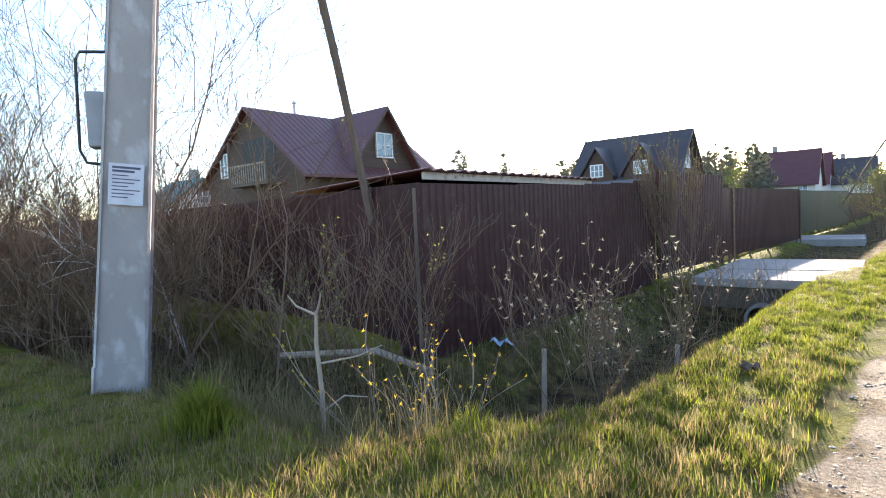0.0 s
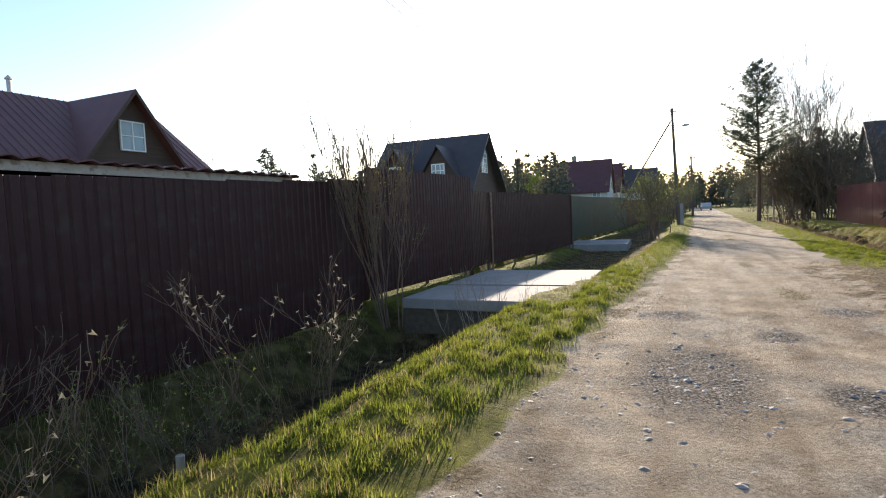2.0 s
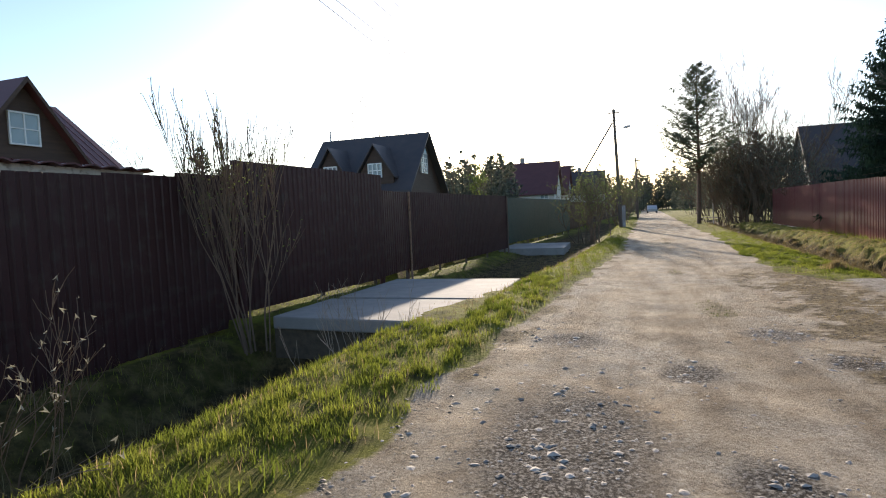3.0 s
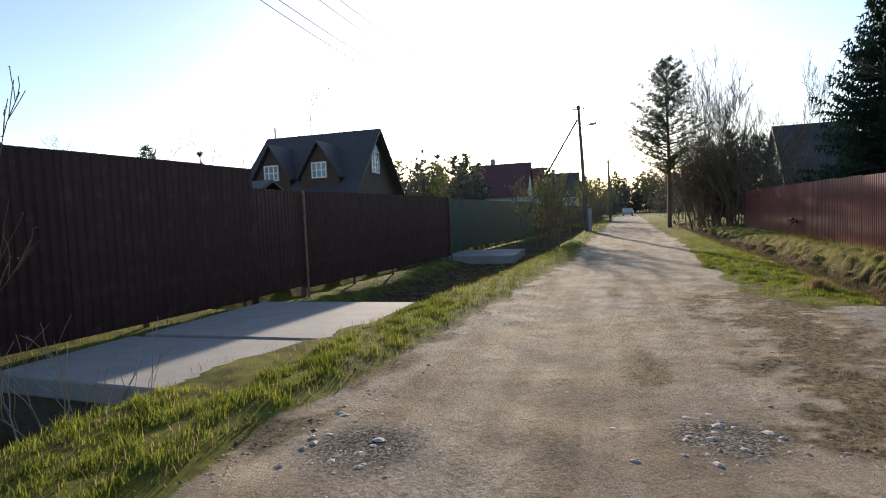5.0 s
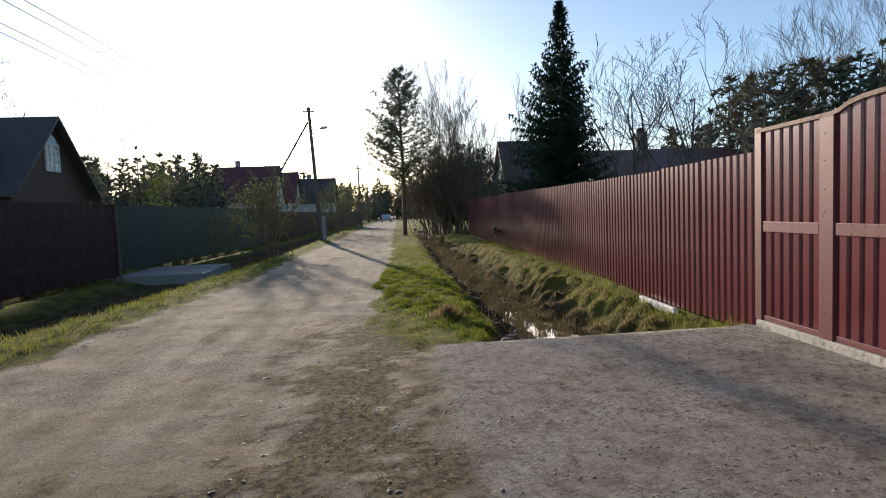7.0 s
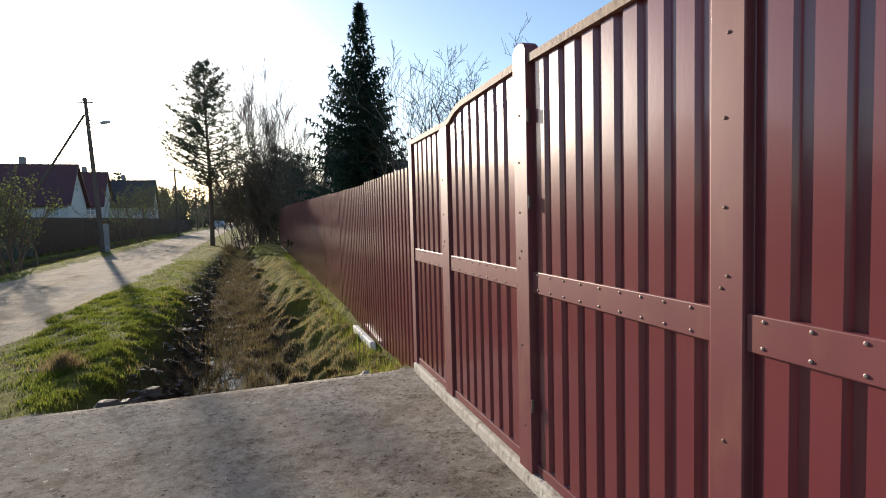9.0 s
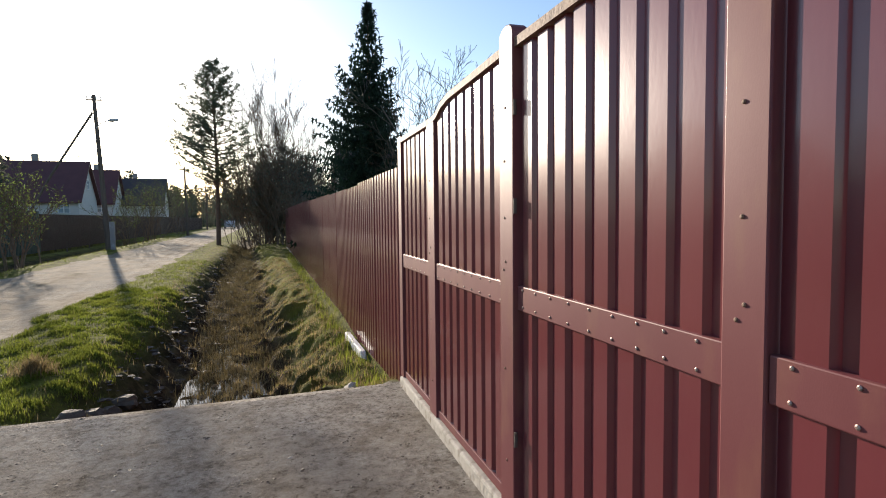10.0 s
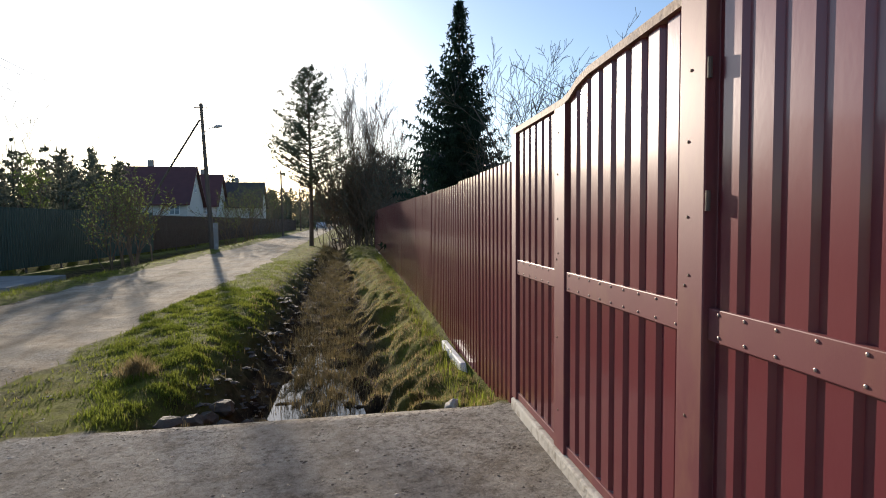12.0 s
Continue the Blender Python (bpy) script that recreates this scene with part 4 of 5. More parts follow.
# lines along the road, and the drop to the lamp pole
for i in range(4):
    x = -7.4 + i * 0.95
    near = (-5.6 + i * 0.3, 0.8, 8.9 - (i % 2) * 0.25)
    tagged(part("power_line", wire(near, (x, 30, 7.9 - (i % 2) * 0.2), 0.5), M_BLACK), "thin dark overhead power line", "cable", "overhead lines")
    tagged(part("power_line", wire((x, 30, 7.9 - (i % 2) * 0.2), (x + 1, 140, 8.2), 0.3), M_BLACK), "thin dark overhead power line", "cable", "overhead lines")


# ---- trees ----
def limb(g, p, d, length, r, depth, rnd, sides=5, spread=0.7, up=0.15, kids=4, tips=None, wiggle=0.18, min_r=0.004):
    """A tapering, wandering limb with side limbs."""
    n = 5 if depth > 0 else 3
    pts, rad = [Vector(p)], [r]
    d = Vector(d).normalized()
    for i in range(n):
        d = (d + Vector((rnd.gauss(0, wiggle), rnd.gauss(0, wiggle), rnd.gauss(0, wiggle) + up * 0.3))).normalized()
        pts.append(pts[-1] + d * length / n)
        rad.append(max(min_r, r * (1 - 0.75 * (i + 1) / n)))
    g.tube(pts, rad, sides if r > 0.03 else 3, cap=False)
    if depth > 0:
        for i in range(kids):
            t = 0.25 + 0.72 * (i + rnd.random()) / kids
            k = min(n - 1, int(t * n))
            q = pts[k].lerp(pts[k + 1], t * n - k)
            base = (pts[k + 1] - pts[k]).normalized()
            a = rnd.uniform(0, math.tau)
            s = base.orthogonal().normalized()
            s = (Matrix.Rotation(a, 3, base) @ s)
            nd = (base * (1 - spread * 0.6) + s * spread + Vector((0, 0, up))).normalized()
            limb(g, q, nd, length * rnd.uniform(0.42, 0.68) * (1.1 - 0.5 * t), max(min_r, rad[k] * 0.55), depth - 1, rnd, sides, spread, up, kids, tips, wiggle, min_r)
    elif tips is not None:
        tips += pts[1:]


def bare_tree(label, x, y, h, seed, r=0.09, kids=5, depth=3, bark=None, spread=0.6, up=0.25, stems=1, lean=0.1, buds=0, bud_mat=None, category="tree", name="bare_tree", zbase=None, min_r=0.004, wiggle=0.18, bud_size=0.03, twig=None):
    rnd = random.Random(seed)
    t = thing(name, label, category, pose(x, y, gz(x, y) - 0.05 if zbase is None else zbase))
    g, tips = Geo(), []
    for s in range(stems):
        a = rnd.uniform(0, math.tau)
        k = lean if stems == 1 else rnd.uniform(0.05, lean)
        limb(g, (0.15 * k * math.cos(a) * stems, 0.15 * k * math.sin(a) * stems, 0), (math.cos(a) * k, math.sin(a) * k, 1), h * rnd.uniform(0.8, 1.0) if stems > 1 else h, r * rnd.uniform(0.7, 1.0), depth, rnd, 6, spread, up, kids, tips, wiggle * (0.6 if stems == 1 else 1), min_r)
    part("trunk", g, bark or M_TWIG, t)
    if buds:
        lf = Geo()
        for p in rnd.sample(tips, min(buds, len(tips))):
            o = Vector((rnd.gauss(0, 1), rnd.gauss(0, 1), rnd.gauss(0, 1))).normalized()
            s = o.orthogonal().normalized() * bud_size * 0.5
            q = p + o * bud_size * 0.3
            lf.quad(q - s, q + o * bud_size * 0.5 + s.cross(o) * 0.3, q + s, q + o * bud_size * 1.4)
        tagged(part("foliage", lf, bud_mat or M_BUD, t), kind="stuff")
    return t


def spruce_geo(h, width, seed, rows=30, dense=1.0, thick=0.05):
    """A spruce: boughs of uneven reach all the way up, each with side sprays and hanging twigs, and a thin leader."""
    rnd = random.Random(seed)
    g, tr = Geo(), Geo()
    tr.tube([(0, 0, -0.1), (0, 0, h * 0.5), (0, 0, h)], [0.17, 0.09, 0.012], 7)
    lump = [rnd.uniform(0.72, 1.12) for _ in range(40)]
    for i in range(rows):
        f = (i + rnd.random()) / rows
        z = h * (0.06 + 0.935 * f)
        nb = max(3, int((7 - 3 * f) * dense))
        a0 = rnd.uniform(0, math.tau)
        for k in range(nb):
            a = a0 + math.tau * k / nb + rnd.gauss(0, 0.4)
            sector = int((a % math.tau) / math.tau * 5)
            ln = (width * (1 - f) ** 1.12 * lump[(int(f * 8) * 5 + sector) % 40] + 0.07) * (rnd.uniform(0.45, 1.0) if rnd.random() < 0.85 else rnd.uniform(1.0, 1.18))
            zb = z + rnd.gauss(0, 0.2) * (1 - f)
            d = Vector((math.cos(a), math.sin(a), 0))
            side = Vector((-d.y, d.x, 0))
            rise = 0.75 * f * f - 0.32 * (1 - f) + rnd.gauss(0, 0.13)
            steps = max(3, int(ln / (0.13 if thick < 0.1 else 0.24)))
            for s in range(1, steps + 1):
                u = s / steps
                p = Vector((0, 0, zb)) + d * ln * u + Vector((0, 0, rise * ln * u + 0.3 * ln * u * u + rnd.gauss(0, 0.03)))
                w = (0.12 + 0.32 * (1 - u)) * min(0.8, ln) * rnd.uniform(0.4, 1.3)
                for sg in (-1, 1):
                    tip = p + side * sg * w + d * w * rnd.uniform(0.3, 0.9) + Vector((0, 0, rnd.gauss(-0.12, 0.16) * w - rnd.uniform(0, 0.08)))
                    nrm = Vector((0, 0, thick)) + d * thick * 0.6
                    g.tri(p - nrm, p + nrm, tip)
                    mid = p.lerp(tip, rnd.uniform(0.3, 0.8))
                    g.tri(mid - d * thick * 0.7, mid + d * thick * 0.7, mid + d * 0.1 * rnd.random() + Vector((rnd.gauss(0, 0.07), rnd.gauss(0, 0.07), -0.14 - 0.16 * rnd.random())))
                    if u > 0.5:
                        g.tri(tip - Vector((0, 0, thick * 0.5)), tip + Vector((0, 0, thick * 0.6)), tip + d * 0.12 + side * sg * rnd.uniform(-0.05, 0.12) + Vector((0, 0, rnd.uniform(-0.05, 0.1))))
    return tr, g


def pine_geo(h, width, seed, clumps=26, crown=0.3, needles=34, size=0.2, trunk_r=0.16, thick=0.022, dense=1.0, limbs=True):
    """A pine: trunk, up-turned limbs from `crown` of its height upwards, needle tufts along their outer halves."""
    rnd = random.Random(seed)
    tr, g = Geo(), Geo()
    tr.tube([(0, 0, -0.1), (0.05, 0.03, h * 0.4), (-0.04, 0.02, h * 0.75), (0, 0, h)], [trunk_r, trunk_r * 0.75, trunk_r * 0.4, 0.012], 8)
    for i in range(clumps):
        f = i / clumps
        z = h * (crown + (0.98 - crown) * f)
        reach = width * (1 - f) ** 0.7 * (0.55 + 0.45 * min(1, f * 4)) * rnd.uniform(0.6, 1.2) + 0.15
        for k in range(rnd.choice((3, 4, 5, 5))):
            a = rnd.uniform(0, math.tau)
            d = Vector((math.cos(a), math.sin(a), 0))
            side = Vector((-d.y, d.x, 0))
            pts = [Vector((0, 0, z)) + d * reach * u + Vector((0, 0, reach * (0.12 * u + 0.35 * u * u))) + side * rnd.gauss(0, 0.06) * u for u in (0, 0.35, 0.7, 1.0)]
            if limbs:
                tr.tube(pts, [0.035 * (1 - f) + 0.012, 0.025 * (1 - f) + 0.01, 0.012, 0.006], 4, cap=False)
            for s in range(int((5 + reach * 9) * dense)):
                u = rnd.uniform(0.25, 1.0)
                j = min(2, int(u * 3))
                p = pts[j].lerp(pts[j + 1], u * 3 - j) + side * rnd.gauss(0, 0.2 * reach * u) + Vector((0, 0, rnd.gauss(0.08, 0.07)))
                for q in range(needles // 4):
                    o = Vector((rnd.gauss(0, 1), rnd.gauss(0, 1), rnd.gauss(0.55, 0.7))).normalized() * size * rnd.uniform(0.6, 1.2)
                    w = o.orthogonal().normalized() * thick
                    g.tri(p - w, p + w, p + o)
    return tr, g


def conifer(label, x, y, geo, needle, bark, name, category="tree"):
    t = thing(name, label, category, pose(x, y, gz(x, y) - 0.02))
    part("trunk", geo[0], bark, t)
    part("crown", geo[1], needle, t)
    return t


conifer("tall pine with bare lower trunk beside the road", 6.15, 47.4, pine_geo(11.2, 3.2, 4, 36, 0.32, 40, 0.24, 0.15, 0.017, 1.0), M_PINE, M_PINEBARK, "pine_tree")
conifer("dense dark green spruce behind the red fence", 12.5, 33.3, spruce_geo(10.2, 3.2, 7, 88, 1.25, 0.055), M_SPRUCE, M_PINEBARK, "spruce_tree")

# bare fruit trees in the garden
bare_tree("bare leafless apple tree behind the fence", 14.3, 30.0, 7.0, 21, 0.085, 5, 3, M_BARK, 0.55, 0.14, stems=3, lean=0.42, min_r=0.009, wiggle=0.12)
bare_tree("bare leafless apple tree with wide crown", 16.3, 30.5, 6.9, 22, 0.095, 5, 3, M_BARK, 0.65, 0.12, stems=4, lean=0.6, min_r=0.009, wiggle=0.12)
bare_tree("red-twigged bare bush at the spruce's foot", 13.2, 28.0, 4.6, 23, 0.03, 5, 2, M_TWIG, 0.6, 0.1, stems=7, lean=0.5, name="bush", category="bush")
# thicket between pine and spruce
for i, (x, y, h) in enumerate([(8.6, 52, 9.8), (9.3, 53, 8.6), (7.9, 54, 9.2), (10.6, 50, 7.6), (11.8, 52, 7.4), (12.6, 49, 7.6), (9.9, 49, 7.2)]):
    bare_tree("thin bare birch in the roadside thicket", x, y, h, 30 + i, 0.06, 8, 3, M_BIRCH if i < 3 else M_TWIG, 0.42, 0.3, min_r=0.007, wiggle=0.2)
# bush buds and the young pines take the needle colour with haze mixed in
for i, (x, y, h) in enumerate([(7.9, 48.6, 4.2), (8.7, 47.6, 4.6), (9.6, 47.0, 5.2), (10.6, 45.6, 5.0), (9.2, 50.5, 5.6), (11.5, 47, 5.2), (8.2, 51.5, 4.8), (10.3, 48.6, 5.8), (11.0, 43.6, 3.6), (11.2, 39.5, 3.0)]):
    bare_tree("dense brown leafless thicket bush", x, y, h, 40 + i, 0.035, 5, 2, M_TWIG, 0.5, 0.2, stems=15, lean=0.5, name="bush", category="bush", buds=900, bud_size=0.1, bud_mat=M_HAZY, min_r=0.011)
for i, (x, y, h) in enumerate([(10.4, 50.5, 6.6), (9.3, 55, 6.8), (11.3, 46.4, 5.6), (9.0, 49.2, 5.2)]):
    conifer("young pine in the roadside thicket", x, y, pine_geo(h, 1.9, 60 + i, 20, 0.06, 28, 0.26, 0.08, 0.022, 0.75), M_HAZY, M_PINEBARK, "pine_tree")
# roadside bush and trees by the lamp pole
bare_tree("bare budding willow bush on the verge", -0.25, 34.8, 3.3, 51, 0.036, 6, 2, M_TWIG, 0.55, 0.2, stems=15, lean=0.5, name="bush", category="bush", buds=1500, bud_size=0.07, min_r=0.01)
for i, (x, y, h) in enumerate([(0.6, 52, 3.4), (0.9, 58, 4.0), (0.4, 64, 4.5), (1.0, 80, 5), (-1.0, 88, 6), (9.5, 72, 6), (9.0, 84, 6), (10.5, 64, 6.5)]):
    bare_tree("bare brown roadside bush on the verge", x, y, h, 70 + i, 0.035, 4, 2, M_TWIG, 0.5, 0.2, stems=9, lean=0.5, name="bush", category="bush", buds=400, bud_size=0.07, min_r=0.008)
bare_tree("slender bare shrub beside the slab bridge", -3.4, 11.1, 3.0, 81, 0.018, 6, 2, M_TWIG, 0.26, 0.45, stems=11, lean=0.13, wiggle=0.1, name="shrub", category="shrub", buds=500, bud_size=0.03, zbase=-0.45, min_r=0.005)

# birch scrub behind the concrete pole
for i in range(20):
    rr = random.Random(900 + i)
    x, y = -8.5 - rr.random() * 13, 1.0 + rr.random() * 3.0 if i % 2 else -1.5 + rr.random() * 4
    if x > -9.0:
        continue
    bare_tree("slender bare birch sapling in the scrub", x, y, rr.uniform(4.2, 7.5), 100 + i, 0.035, 6, 3, M_BIRCH if i % 3 == 0 else M_TWIG, 0.6, 0.2, min_r=0.004, wiggle=0.3, buds=150, bud_size=0.035)
bare_tree("thin crooked bare sapling by the ditch", -6.1, 2.6, 4.4, 121, 0.022, 4, 2, M_TWIG, 0.65, 0.15, zbase=-0.6, wiggle=0.32)
bare_tree("thin bare birch sapling by the pole", -7.6, 2.0, 4.6, 124, 0.03, 5, 3, M_TWIG, 0.65, 0.15, zbase=-0.5, wiggle=0.32)
for i in range(56):
    rr = random.Random(300 + i)
    x, y = -7.6 - rr.random() * 9.5, -1.2 + rr.random() * 5.0
    if (y < 0.9 and x > -8.6) or (x > -9.5 and i % 2 == 0):
        continue
    bare_tree("tangled dry brown scrub in the hollow", x, y, rr.uniform(1.8, 3.6), 200 + i, 0.013, 5, 2, M_TWIG, 0.55, 0.2, stems=11, lean=0.5, name="shrub", category="shrub", min_r=0.004)
# shrubs in and along the near ditch
near = [(-4.0, 3.2, 1.9, 0), (-4.5, 2.9, 1.7, 0), (-3.9, 2.4, 1.7, 1), (-4.1, 4.6, 1.3, 0), (-5.4, 2.4, 1.5, 0), (-1.9, 3.3, 1.45, 2), (-2.1, 3.6, 1.3, 2), (-2.3, 5.2, 1.2, 1), (-1.85, 6.5, 1.4, 2), (-2.5, 6.3, 0.9, 1), (-2.9, 1.55, 1.0, 3), (-2.6, 1.75, 0.9, 3), (-1.45, 10.75, 0.75, 4), (-1.6, 10.4, 0.65, 4)]
for i, (x, y, h, kind) in enumerate(near):
    bare_tree(("leafless willow shrub in the ditch", "budding green willow shrub in the ditch", "willow shrub with pale catkins on the ditch edge", "dead pale twiggy shrub on the ditch edge", "dry bare twigs at the slab's corner")[kind], x, y, h * 1.15, 400 + i, 0.009, 5, 1 if kind > 2 else 2, M_PALETWIG if kind > 2 else M_TWIG, 0.45, 0.3, stems=(6, 6, 5, 5, 9)[kind], lean=0.5, name="shrub", category="shrub", buds=(120, 300, 110, 90, 0)[kind], bud_mat=(M_TWIG, M_BUD, M_CATKIN, M_YELLOW, M_TWIG)[kind], bud_size=(0.016, 0.024, 0.034, 0.026, 0.02)[kind], min_r=0.0025)
dead = thing("sapling", "dead pale sapling stem with broken branches", "sapling", pose(-3.45, 1.3, -0.1))
g = Geo()
g.tube([(0, 0, -0.2), (0.02, 0, 0.3), (-0.02, 0, 0.7), (0, 0, 0.98)], [0.022, 0.02, 0.018, 0.012], 6)
g.tube([(0, 0, 0.95), (-0.12, -0.1, 1.03), (-0.17, -0.14, 1.12)], [0.012, 0.009, 0.006], 5)
g.tube([(0, 0, 0.95), (0.03, 0.02, 1.06), (0.02, 0.04, 1.12)], [0.012, 0.009, 0.006], 5)
g.tube([(0, 0, 0.55), (0.25, 0.2, 0.6), (0.4, 0.33, 0.68)], [0.01, 0.007, 0.004], 5)
g.tube([(0, 0, 0.15), (0.15, 0.12, 0.28), (0.3, 0.24, 0.26)], [0.01, 0.007, 0.004], 5)
part("stem", g, M_PALETWIG, dead)
bare_tree("yellow-green budding tree behind the green fence", -10.3, 50, 4.2, 95, 0.06, 6, 3, M_TWIG, 0.6, 0.2, buds=1500, bud_size=0.12, min_r=0.008)
for x, y, h in ((-3.05, 4.2, 0.5), (-1.85, 5.2, 0.45)):
    tagged(part("stake", Geo().tube([(x, y, -0.9), (x + 0.03, y, -0.3 + h * 0.6)], [0.035, 0.03], 7), M_PALETWIG), "short weathered wooden stake in the ditch", "stake")
log = Geo().tube([(-6.4, 2.9, -0.2), (-5.2, 3.6, -0.15), (-4.2, 3.5, -0.25)], [0.045, 0.05, 0.04], 8)
tagged(part("log", log, M_PALETWIG), "pale fallen log in the scrub", "log")
rag = Geo()
for i in range(6):
    for j in range(4):
        rag.v.append((-4.35 + i * 0.06, 5.0 + j * 0.06, -0.22 + 0.05 * math.sin(i * 1.7 + j)))
rag.f = [(j * 1 + i * 4, i * 4 + j + 1, (i + 1) * 4 + j + 1, (i + 1) * 4 + j) for i in range(5) for j in range(3)]
tagged(part("plastic_sheet", rag, M_BLUECLOTH), "crumpled pale blue plastic scrap", "litter")


for i, (az, d, tall) in enumerate([(34.5, 39, 9.6), (36.5, 41, 11.2), (38.5, 38, 11.4), (40.5, 40, 12.8), (42.3, 42, 13.4), (44.0, 38, 14.2), (45.6, 41, 15.0), (47.2, 39, 14.6), (49.0, 40, 13.6), (51.0, 38, 13.8), (53.0, 41, 13.0)]):
    bare_tree("tall bare birch in the grove behind the gate", 5.5 + d * math.sin(radians(az)), 10 + d * math.cos(radians(az)), tall * 0.8, 900 + i, 0.065, 7, 3, M_TWIG, 0.5, 0.25, min_r=0.006, wiggle=0.16)


# ---- far woods ----
def forest():
    rnd = random.Random(77)
    tree_geo = []
    for k in range(3):
        tr, nd = pine_geo(9, 2.3, 500 + k, 15, 0.06, 10, 0.6, 0.12, 0.12, 0.4, False)
        tree_geo.append((np.array(tr.v + nd.v), tr.f + [tuple(i + len(tr.v) for i in f) for f in nd.f]))
    for k in range(2):
        tr, nd = spruce_geo(9, 2.3, 600 + k, 15, 0.7, 0.14)
        tree_geo.append((np.array(tr.v + nd.v), tr.f + [tuple(i + len(tr.v) for i in f) for f in nd.f]))
    tw = []
    for k in range(3):
        g = Geo()
        limb(g, (0, 0, 0), (0, 0, 1), 10, 0.08, 3, random.Random(700 + k), 3, 0.5, 0.25, 4, None, 0.2, 0.013)
        tw.append((np.array(g.v), g.f))
    out = {"pine": ([], []), "bare": ([], [])}

    def put(kind, src, x, y, s):
        v, f = src
        a = rnd.uniform(0, math.tau)
        c, sn = math.cos(a) * s, math.sin(a) * s
        vv = np.stack([v[:, 0] * c - v[:, 1] * sn + x, v[:, 0] * sn + v[:, 1] * c + y, v[:, 2] * s], -1)
        o = out[kind]
        n = sum(len(q) for q in o[0])
        o[0].append(vv)
        o[1].extend(tuple(i + n for i in q) for q in f)

    spots = []
    for i in range(90):                      # behind the left-hand gardens
        spots.append((rnd.uniform(-95, -24), rnd.uniform(48, 125), rnd.uniform(0.75, 1.15)))
    for i in range(90):                      # far end of the road
        x, y = rnd.uniform(-25, 35), rnd.uniform(150, 200)
        spots.append((x, y, rnd.uniform(0.7, 1.1)))
    for i in range(55):                      # behind the right-hand garden
        spots.append((rnd.uniform(26, 62), rnd.uniform(38, 62), rnd.uniform(0.75, 1.2)))
    for i in range(120):                     # tree line behind the left-hand houses
        spots.append((rnd.uniform(-62, -3), rnd.uniform(104, 150), rnd.uniform(0.6, 1.05)))
    for i in range(70):                      # low growth closing the road's end
        x = rnd.uniform(-14, 34)
        if abs(x - 6.5) > 3.0:
            spots.append((x, rnd.uniform(118, 165), rnd.uniform(0.35, 0.6)))
    for i in range(120):                      # nearer trees between the left-hand gardens
        x, y = rnd.uniform(-46, -9), rnd.uniform(50, 102)
        if not (-17 < x < -3 and 68 < y) :
            spots.append((x, y, rnd.uniform(0.6, 1.0)))
    for i in range(60):                      # taller trees over the green fence
        spots.append((rnd.uniform(-50, -15), rnd.uniform(78, 106), rnd.uniform(0.9, 1.2)))
    for i in range(75):                      # the wood that closes the road
        spots.append((-34 + i * 1.1 + rnd.uniform(-0.5, 0.5), rnd.uniform(200, 212), rnd.uniform(0.85, 1.25)))
    for i in range(56):
        spots.append((-18 + i * 0.95 + rnd.uniform(-0.4, 0.4), rnd.uniform(184, 198), rnd.uniform(1.1, 1.5)))
    for i in range(26):
        spots.append((rnd.uniform(10.5, 24), rnd.uniform(58, 120), rnd.uniform(0.6, 0.95)))
    for i in range(50):                      # far left
        spots.append((rnd.uniform(-85, -42), rnd.uniform(-15, 40), rnd.uniform(0.55, 0.85)))
    for x, y, s in spots:
        if rnd.random() < (0.2 if x < -38 and y < 42 else 0.7):
            put("pine", tree_geo[rnd.randrange(5)], x, y, s)
        else:
            put("bare", tw[rnd.randrange(3)], x, y, s * rnd.uniform(0.9, 1.15))
    for i in range(16):                      # pine grove behind the gate
        az, d = radians(32.5 + i * 1.35), rnd.uniform(36, 46)
        put("pine", tree_geo[rnd.randrange(3)], 5.5 + d * math.sin(az), 10 + d * math.cos(az), d / 38 * rnd.uniform(0.88, 1.12))
    # the distant conifers carry their haze in the needle colour
    for kind, m, label in (("pine", M_HAZY, "distant mixed pine and spruce wood"), ("bare", M_TWIG, "distant leafless birches")):
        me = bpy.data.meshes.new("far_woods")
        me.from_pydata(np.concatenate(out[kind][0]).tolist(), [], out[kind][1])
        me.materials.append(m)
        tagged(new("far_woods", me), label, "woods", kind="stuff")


forest()


# ---- grass, stones ----
def blades(name, label, material, spots, hmin, hmax, width, seed):
    r = np.random.default_rng(seed)
    n = len(spots)
    h = r.uniform(hmin, hmax, n) * spots[:, 3]
    a, lean = r.uniform(0, math.tau, n), r.uniform(0.1, 0.75, n) * h
    w = width * r.uniform(0.6, 1.3, n)
    dx, dy, sx, sy = np.cos(a), np.sin(a), -np.sin(a), np.cos(a)
    b = spots[:, :3]

    def at(f, k, side):
        return np.stack([b[:, 0] + dx * lean * f ** 1.8 + sx * w * k * side, b[:, 1] + dy * lean * f ** 1.8 + sy * w * k * side, b[:, 2] - 0.01 + h * f * (1 - 0.15 * f)], -1)

    v = np.stack([at(0, 0.5, -1), at(0, 0.5, 1), at(0.55, 0.4, 1), at(0.55, 0.4, -1), at(1.0, 0, 1)], 1).reshape(-1, 3)
    i = np.arange(n) * 5
    f4 = np.stack([i, i + 1, i + 2, i + 3], -1)
    f3 = np.stack([i + 3, i + 2, i + 4], -1)
    me = bpy.data.meshes.new(name)
    me.from_pydata(v.tolist(), [], f4.tolist() + f3.tolist())
    me.materials.append(material)
    return tagged(new(name, me), label, "grass", kind="stuff")


